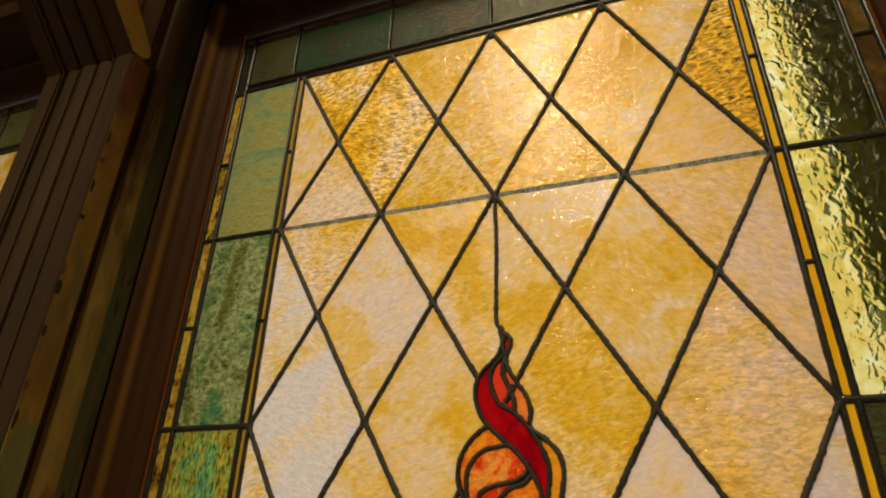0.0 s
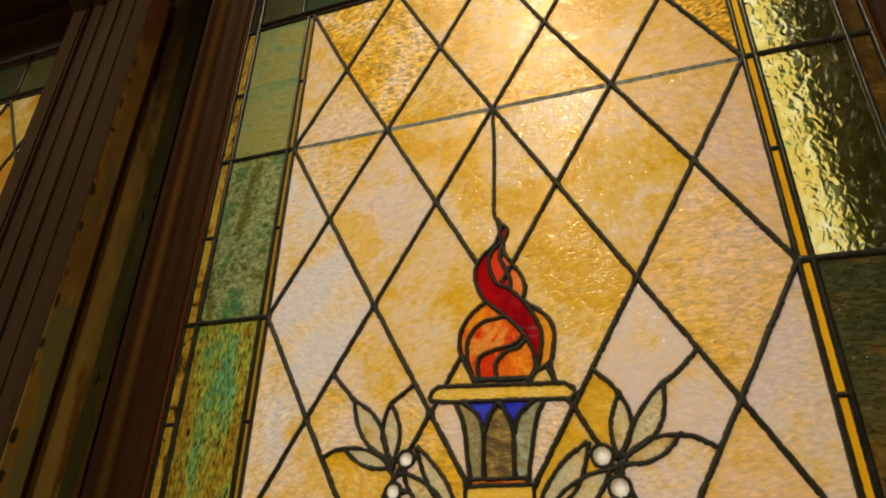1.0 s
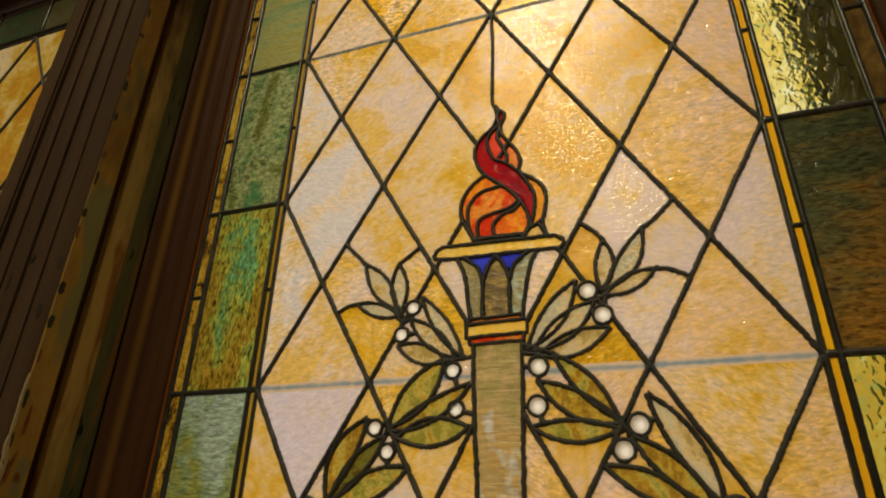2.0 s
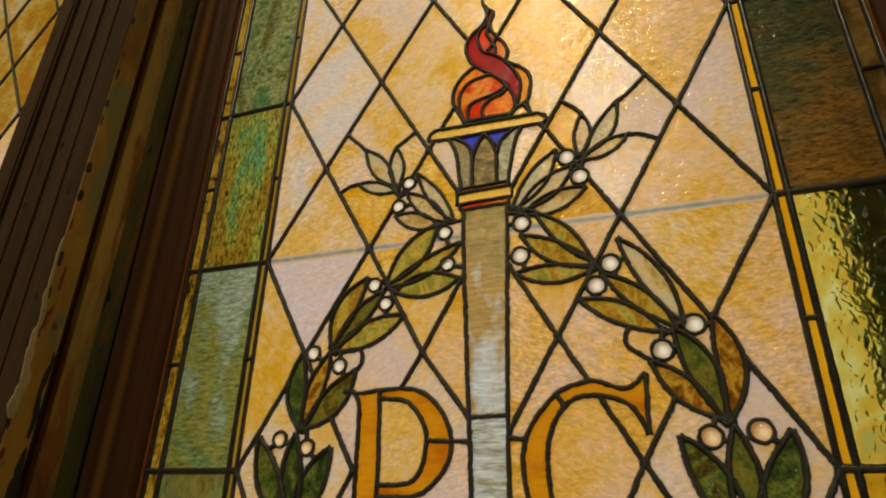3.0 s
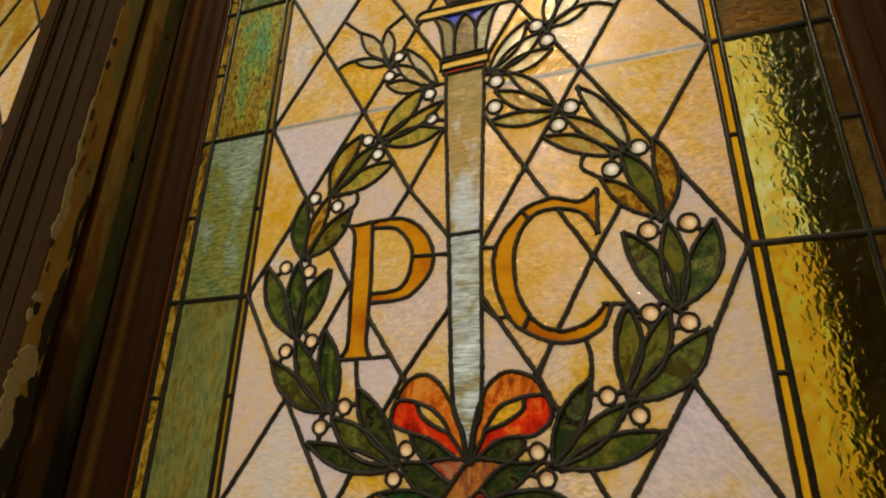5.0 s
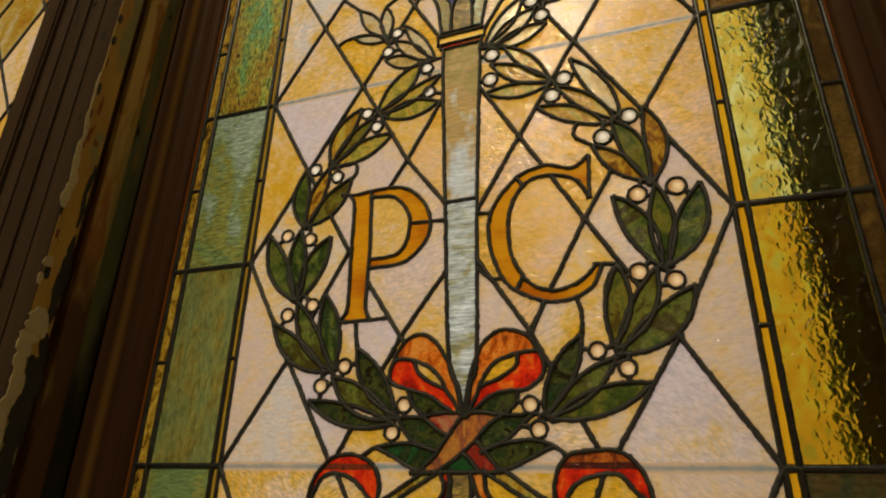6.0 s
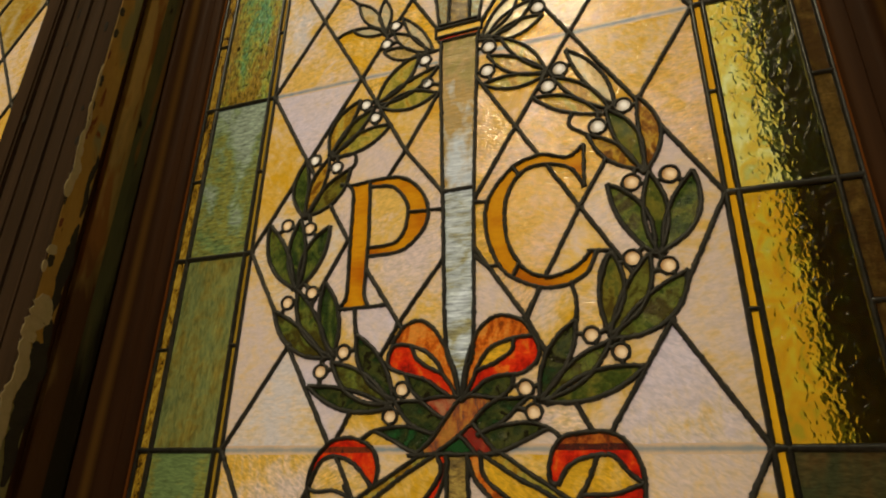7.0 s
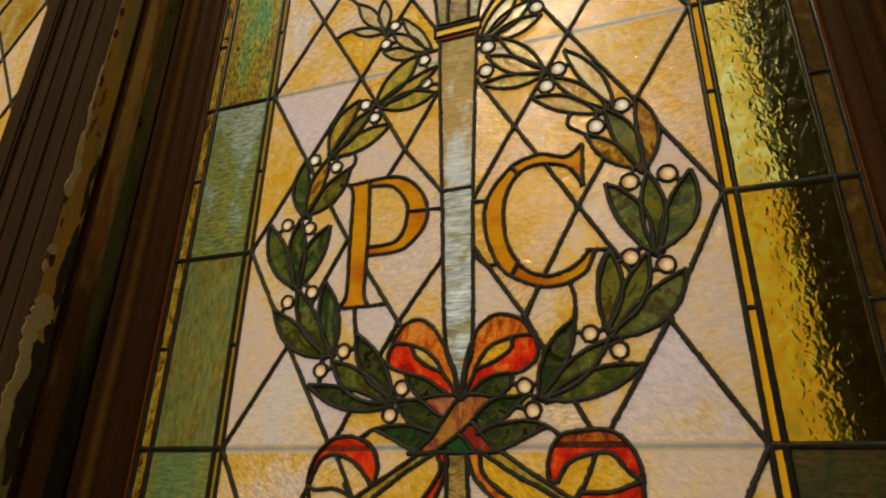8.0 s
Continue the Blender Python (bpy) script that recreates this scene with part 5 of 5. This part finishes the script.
# daylight behind the glass
m_sky, t_sky = nodes_of("overcast_daylight")
node(t_sky, "OutputMaterial", Surface=node(t_sky, "Emission", Color=(1.0, 0.985, 0.95, 1), Strength=node(t_sky, "MapRange", Value=node(t_sky, "SeparateXYZ", i0=node(t_sky, "TexCoord").outputs["Object"]).outputs[2], From_Min=0.6, From_Max=2.8, To_Min=0.48 * GLOW, To_Max=GLOW).outputs[0]).outputs[0])
structure("backdrop", mesh_of("backdrop", [(-4, 0.62, -0.6), (3, 0.62, -0.6), (3, 0.62, 4.6), (-4, 0.62, 4.6)], [(0, 1, 2, 3)], m_sky), "plain bright overcast daylight outside the windows", "backdrop")


def sash_profile(side):
    """Plan of a sash stile: bead beside the jamb, flat face, sight edge; side is -1 or 1."""
    p = [(0.4868, -0.004), (0.4868, -0.0400), (0.4850, -0.0418), (0.4825, -0.0420), (0.4795, -0.0400), (0.4760, -0.0350), (0.4725, -0.0285), (0.4690, -0.0215), (0.4650, -0.0158),
         (0.4590, -0.0140), (0.4480, -0.0136), (0.4472, -0.0126), (0.4464, -0.0136), (0.4290, -0.0128), (0.4255, -0.0100), (0.4240, -0.0060), (0.4238, -0.0008), (0.434, 0.0005), (0.434, 0.03), (0.4868, 0.03)]
    p = [(x + 0.0020 if side > 0 and x < 0.4345 else x + 0.0050 if side < 0 and x < 0.4345 else x, y) for x, y in p]
    return [(side * x, y) for x, y in p]


def window_frame(name, dx, label):
    win = empty(name, label, "window", "structure", (dx, 0, 0))
    for side in (-1, 1):
        part("stile", prism("stile", sash_profile(side), 0.70, 2.76, STILE), win, "dark varnished stile with a highlight painted on its bead")
        # thin added strip whose orange stands for the lit sight edge
        sight = 0.4262 if side > 0 else 0.4290
        part("sight_edge", prism("sight_edge", [(side * (sight + x), y) for x, y in ((-0.0005, -0.0040), (-0.0004, -0.0064), (0.0003, -0.0078), (0.0010, -0.0070), (0.0006, -0.0040))], 0.74, 2.695, ARRIS), win, "arris coloured orange as an edge catching light")
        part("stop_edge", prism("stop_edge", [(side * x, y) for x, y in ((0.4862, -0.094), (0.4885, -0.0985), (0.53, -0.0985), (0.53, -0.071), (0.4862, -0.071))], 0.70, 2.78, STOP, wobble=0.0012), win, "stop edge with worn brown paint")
        part("inner_stop", prism("inner_stop", [(side * x, y) for x, y in ((0.4872, -0.0705), (0.4868, -0.044), (0.4882, -0.0425), (0.53, -0.0425), (0.53, -0.0705))], 0.70, 2.78, MOSSY, wobble=0.0008), win, "stop with worn green paint")
        part("jamb_lining", prism("jamb_lining", [(side * x, y) for x, y in ((0.497, -0.116), (0.497, -0.02), (0.54, -0.02), (0.54, -0.116))], 0.70, 2.78, WOOD), win)
        part("blind_stop", prism("blind_stop", [(side * x, y) for x, y in ((0.379 if side > 0 else 0.44, 0.075), (0.379 if side > 0 else 0.44, 0.12), (0.56, 0.12), (0.56, 0.075))], 0.66, 2.80, STONE), win, "dark outer frame behind the glass")
    head = [(-0.022, 2.755), (-0.034, 2.7545), (-0.0385, 2.752), (-0.040, 2.748), (-0.038, 2.744), (-0.033, 2.7415), (-0.024, 2.740), (-0.019, 2.737), (-0.0165, 2.716), (-0.0155, 2.6965), (-0.0125, 2.6935), (-0.0005, 2.6935), (0.0005, 2.70), (0.03, 2.70), (0.03, 2.755)]
    part("head_rail", prism("head_rail", head, -0.43, 0.43, WOOD, "x"), win)
    part("bottom_rail", prism("bottom_rail", [(-0.03, 0.68), (-0.03, 0.742), (0.0, 0.748), (0.03, 0.748), (0.03, 0.68)], -0.43, 0.43, WOOD, "x"), win)
    part("window_sill", prism("window_sill", [(-0.19, 0.655), (-0.19, 0.68), (0.12, 0.70), (0.12, 0.655)], -0.5, 0.5, WOOD, "x", rounded=0.004), win)
    part("head_lining", prism("head_lining", [(-0.13, 2.765), (-0.13, 2.80), (0.12, 2.80), (0.12, 2.765)], -0.53, 0.53, WOOD, "x"), win)
    return win


window_1 = window_frame("window_1", 0.0, "dark varnished wooden sash holding the stained glass")
window_2 = window_frame("window_2", PITCH, "neighbouring dark wooden sash beyond the mullion")

panel = empty("stained_glass_panel", "leaded amber stained glass panel with torch, laurel wreath and bow", "stained glass")
leaded_panel(panel, D)

D2 = Design()
lattice(L_C, R_C, 1, -6, [], D2.lines, D2.joints)
border(D2.lines, D2.joints)
panel_2 = empty("stained_glass_panel", "amber diamond leaded glass panel of the neighbouring window", "stained glass", "", (PITCH, 0, 0))
leaded_panel(panel_2, D2, 0.012, True)


# ---- the mullion casing between the windows ----
def reeded(x0, x1, y):
    """Plan of a reeded casing board, flat margins with three reeds between deep grooves."""
    w = x1 - x0
    front = []
    for u, d in ((0.0, 0.002), (0.012, 0.0), (0.175, 0.0), (0.178, 0.010), (0.190, 0.010), (0.193, 0.001), (0.212, 0.001), (0.215, 0.011), (0.232, 0.011), (0.238, 0.004), (0.27, 0.001), (0.33, 0.0005), (0.37, 0.004), (0.376, 0.012), (0.394, 0.012), (0.40, 0.005),
                 (0.43, 0.001), (0.47, 0.0), (0.53, 0.0), (0.575, 0.003), (0.582, 0.012), (0.60, 0.012), (0.606, 0.004), (0.65, 0.0005), (0.71, 0.001), (0.755, 0.005), (0.76, 0.011), (0.776, 0.011), (0.779, 0.001), (0.80, 0.0005), (0.803, 0.012), (0.822, 0.012), (0.826, 0.0), (0.988, 0.0), (1.0, 0.002)):
        front.append((x0 + w * u, y + d))
    return front + [(x1, y + 0.016), (x0, y + 0.016)]


def mullion(name, x0, x1, label):
    mul = empty(name, label, "mullion", "structure")
    part("reeded_face", prism("reeded_face", reeded(x0, x1, -0.148), 0.66, CASE_TOP, GRAIN), mul)
    part("side_board", prism("side_board", [(x0 - 0.0012, -0.1455), (x0 + 0.002, -0.132), (x1 - 0.002, -0.132), (x1 - 0.0008, -0.1450), (x1 + 0.0004, -0.1440), (x1 + 0.0008, -0.114), (x1 - 0.006, -0.1105), (x0 + 0.006, -0.1105), (x0 - 0.0008, -0.114)], 0.66, CASE_TOP, WORN, wobble=0.001), mul, "edge with worn ochre paint")
    return mul


mullion_1 = mullion("mullion_1", -0.652, -0.487, "dusty brown reeded casing with chipped paint edge")
mullion_2 = mullion("mullion_2", 0.487, 0.652, "dusty brown reeded casing with chipped paint edge")
structure("mullion_core", box("mullion_core", -0.60, -0.54, -0.12, 0.11, 0.66, 2.80, WOOD), "wood post inside the mullion", "post")

# the reeded board goes on over the opening on the slope of the ceiling
def sloped_casing(x0, x1):
    trim = empty("trim", "dusty brown reeded casing on the ceiling slope", "trim", "structure")
    trim.matrix_basis = pose(0, -0.148, CASE_TOP, 45, 0, 0)
    part("reeded_face", prism("reeded_face", [(x, y + 0.148) for x, y in reeded(x0, x1, -0.148)], 0.0, 1.6, GRAIN), trim)
    part("side_board", prism("side_board", [(0.003, 0.002), (0.012, -0.006), (0.022, -0.010), (0.031, -0.008), (0.037, 0.002), (0.041, 0.03), (0.047, 0.10), (0.052, 1.6), (0.003, 1.6)], x1 - 0.012, x1 + 0.001, WORN, "x"), trim, "edge with worn ochre paint")
    return trim


sloped_casing(-0.652, -0.487)

structure("ceiling_slope", prism("ceiling_slope", [(-0.13, 2.80), (-0.02, 2.80), (-3.45, 6.61), (-3.55, 6.55)], -4.2, 3.2, WOOD, "x"), "dark boarded ceiling slope above the windows", "ceiling")


# ---- old paint flaking off the mullion's edge ----
def flake(z, y, length, width, seed, mat=FLAKE, lift=0.0016, label="flake of old cream paint"):
    """A thin curled flake of cream paint left on the side of the casing."""
    half = 22
    edges = ([], [])
    for k in range(half):
        u = (k + 0.5) / half
        body = width / 2 * (1 - abs(2 * u - 1) ** 3) ** 0.6
        for side in (0, 1):
            ragged = 1 + 0.55 * noise.noise((u * length * 45, seed * 3.1, side * 7)) + 0.4 * noise.noise((u * length * 170, seed, side * 13))
            edges[side].append(((side * 2 - 1) * body * ragged + width * 0.5 * noise.noise((u * length * 28, seed * 1.7, 5)), (u - 0.5) * length))
    ring = edges[1] + edges[0][::-1]
    n = len(ring)
    verts = [(lift + lift * 0.5 * noise.noise((p * 90, q * 60, seed)), y + p, z + q) for p, q in ring] + [(0.0002, y + p * 1.03, z + q * 1.01) for p, q in ring]
    faces = [tuple(range(n))] + [(k, (k + 1) % n, n + (k + 1) % n, n + k) for k in range(n)]
    ob = part("paint_flake", mesh_of("paint_flake", verts, faces, mat), mullion_1, label)
    ob.location = (-0.487 + 0.0008, 0, 0)


for z, y, length, width, seed in ((1.745, -0.1465, 0.075, 0.0035, 1), (1.690, -0.1455, 0.055, 0.006, 2), (1.643, -0.1445, 0.055, 0.008, 3), (1.600, -0.1425, 0.062, 0.011, 4), (1.497, -0.1435, 0.014, 0.010, 5),
                                  (1.474, -0.1455, 0.016, 0.006, 6), (1.411, -0.1350, 0.062, 0.025, 7), (1.345, -0.1405, 0.085, 0.016, 8), (1.285, -0.1420, 0.070, 0.015, 9)):
    flake(z, y, length, width, seed)
for z, y, length, width, seed in ((1.440, -0.1190, 0.15, 0.012, 11), (1.330, -0.1260, 0.11, 0.020, 12), (1.290, -0.1200, 0.14, 0.016, 13), (1.500, -0.1170, 0.09, 0.008, 14), (1.370, -0.1290, 0.03, 0.014, 15), (1.600, -0.1180, 0.10, 0.007, 16)):
    flake(z, y, length, width, seed, SOOT, 0.0006, "patch of black old varnish")
flake(2.505, -0.134, 0.070, 0.020, 21, RED_PAINT, 0.0008, "patch of chipped red-brown paint")
for k in range(26):
    rng = random.Random(k)
    flake(1.25 + 0.046 * k + rng.uniform(-0.015, 0.015), -0.1435 + rng.uniform(-0.001, 0.002), rng.uniform(0.006, 0.022), rng.uniform(0.003, 0.007), 40 + k, SOOT if k % 3 else RED_PAINT, 0.0007, "small chip showing dark old varnish")


def face_chip(x, z, wide, high, seed):
    """A small dark place on the face of the casing where the paint has come off."""
    n = 18
    ring = []
    for k in range(n):
        a = k * 2 * math.pi / n
        f = 1 + 0.5 * noise.noise((math.cos(a) * 1.8 + seed, math.sin(a) * 1.8, seed * 2.1)) + 0.3 * noise.noise((math.cos(a) * 6, math.sin(a) * 6, seed))
        ring.append((wide / 2 * math.cos(a) * f, high / 2 * math.sin(a) * f))
    verts = [(p, -0.0006, q) for p, q in ring] + [(p * 1.04, 0.0008, q * 1.04) for p, q in ring]
    faces = [tuple(range(n))] + [(k, n + k, n + (k + 1) % n, (k + 1) % n) for k in range(n)]
    ob = part("paint_chip", mesh_of("paint_chip", verts, faces, SOOT), mullion_1, "chip showing dark old varnish")
    ob.location = (x, -0.148, z)


for x, z, wide, high, seed in ((-0.542, 1.924, 0.007, 0.01, 3), (-0.493, 1.912, 0.006, 0.012, 4), (-0.501, 1.853, 0.008, 0.02, 5), (-0.569, 1.897, 0.004, 0.022, 6), (-0.574, 1.839, 0.004, 0.009, 7), (-0.499, 1.708, 0.007, 0.009, 8), (-0.492, 1.654, 0.005, 0.014, 9), (-0.613, 1.715, 0.004, 0.014, 10)):
    face_chip(x, z, wide, high, seed)
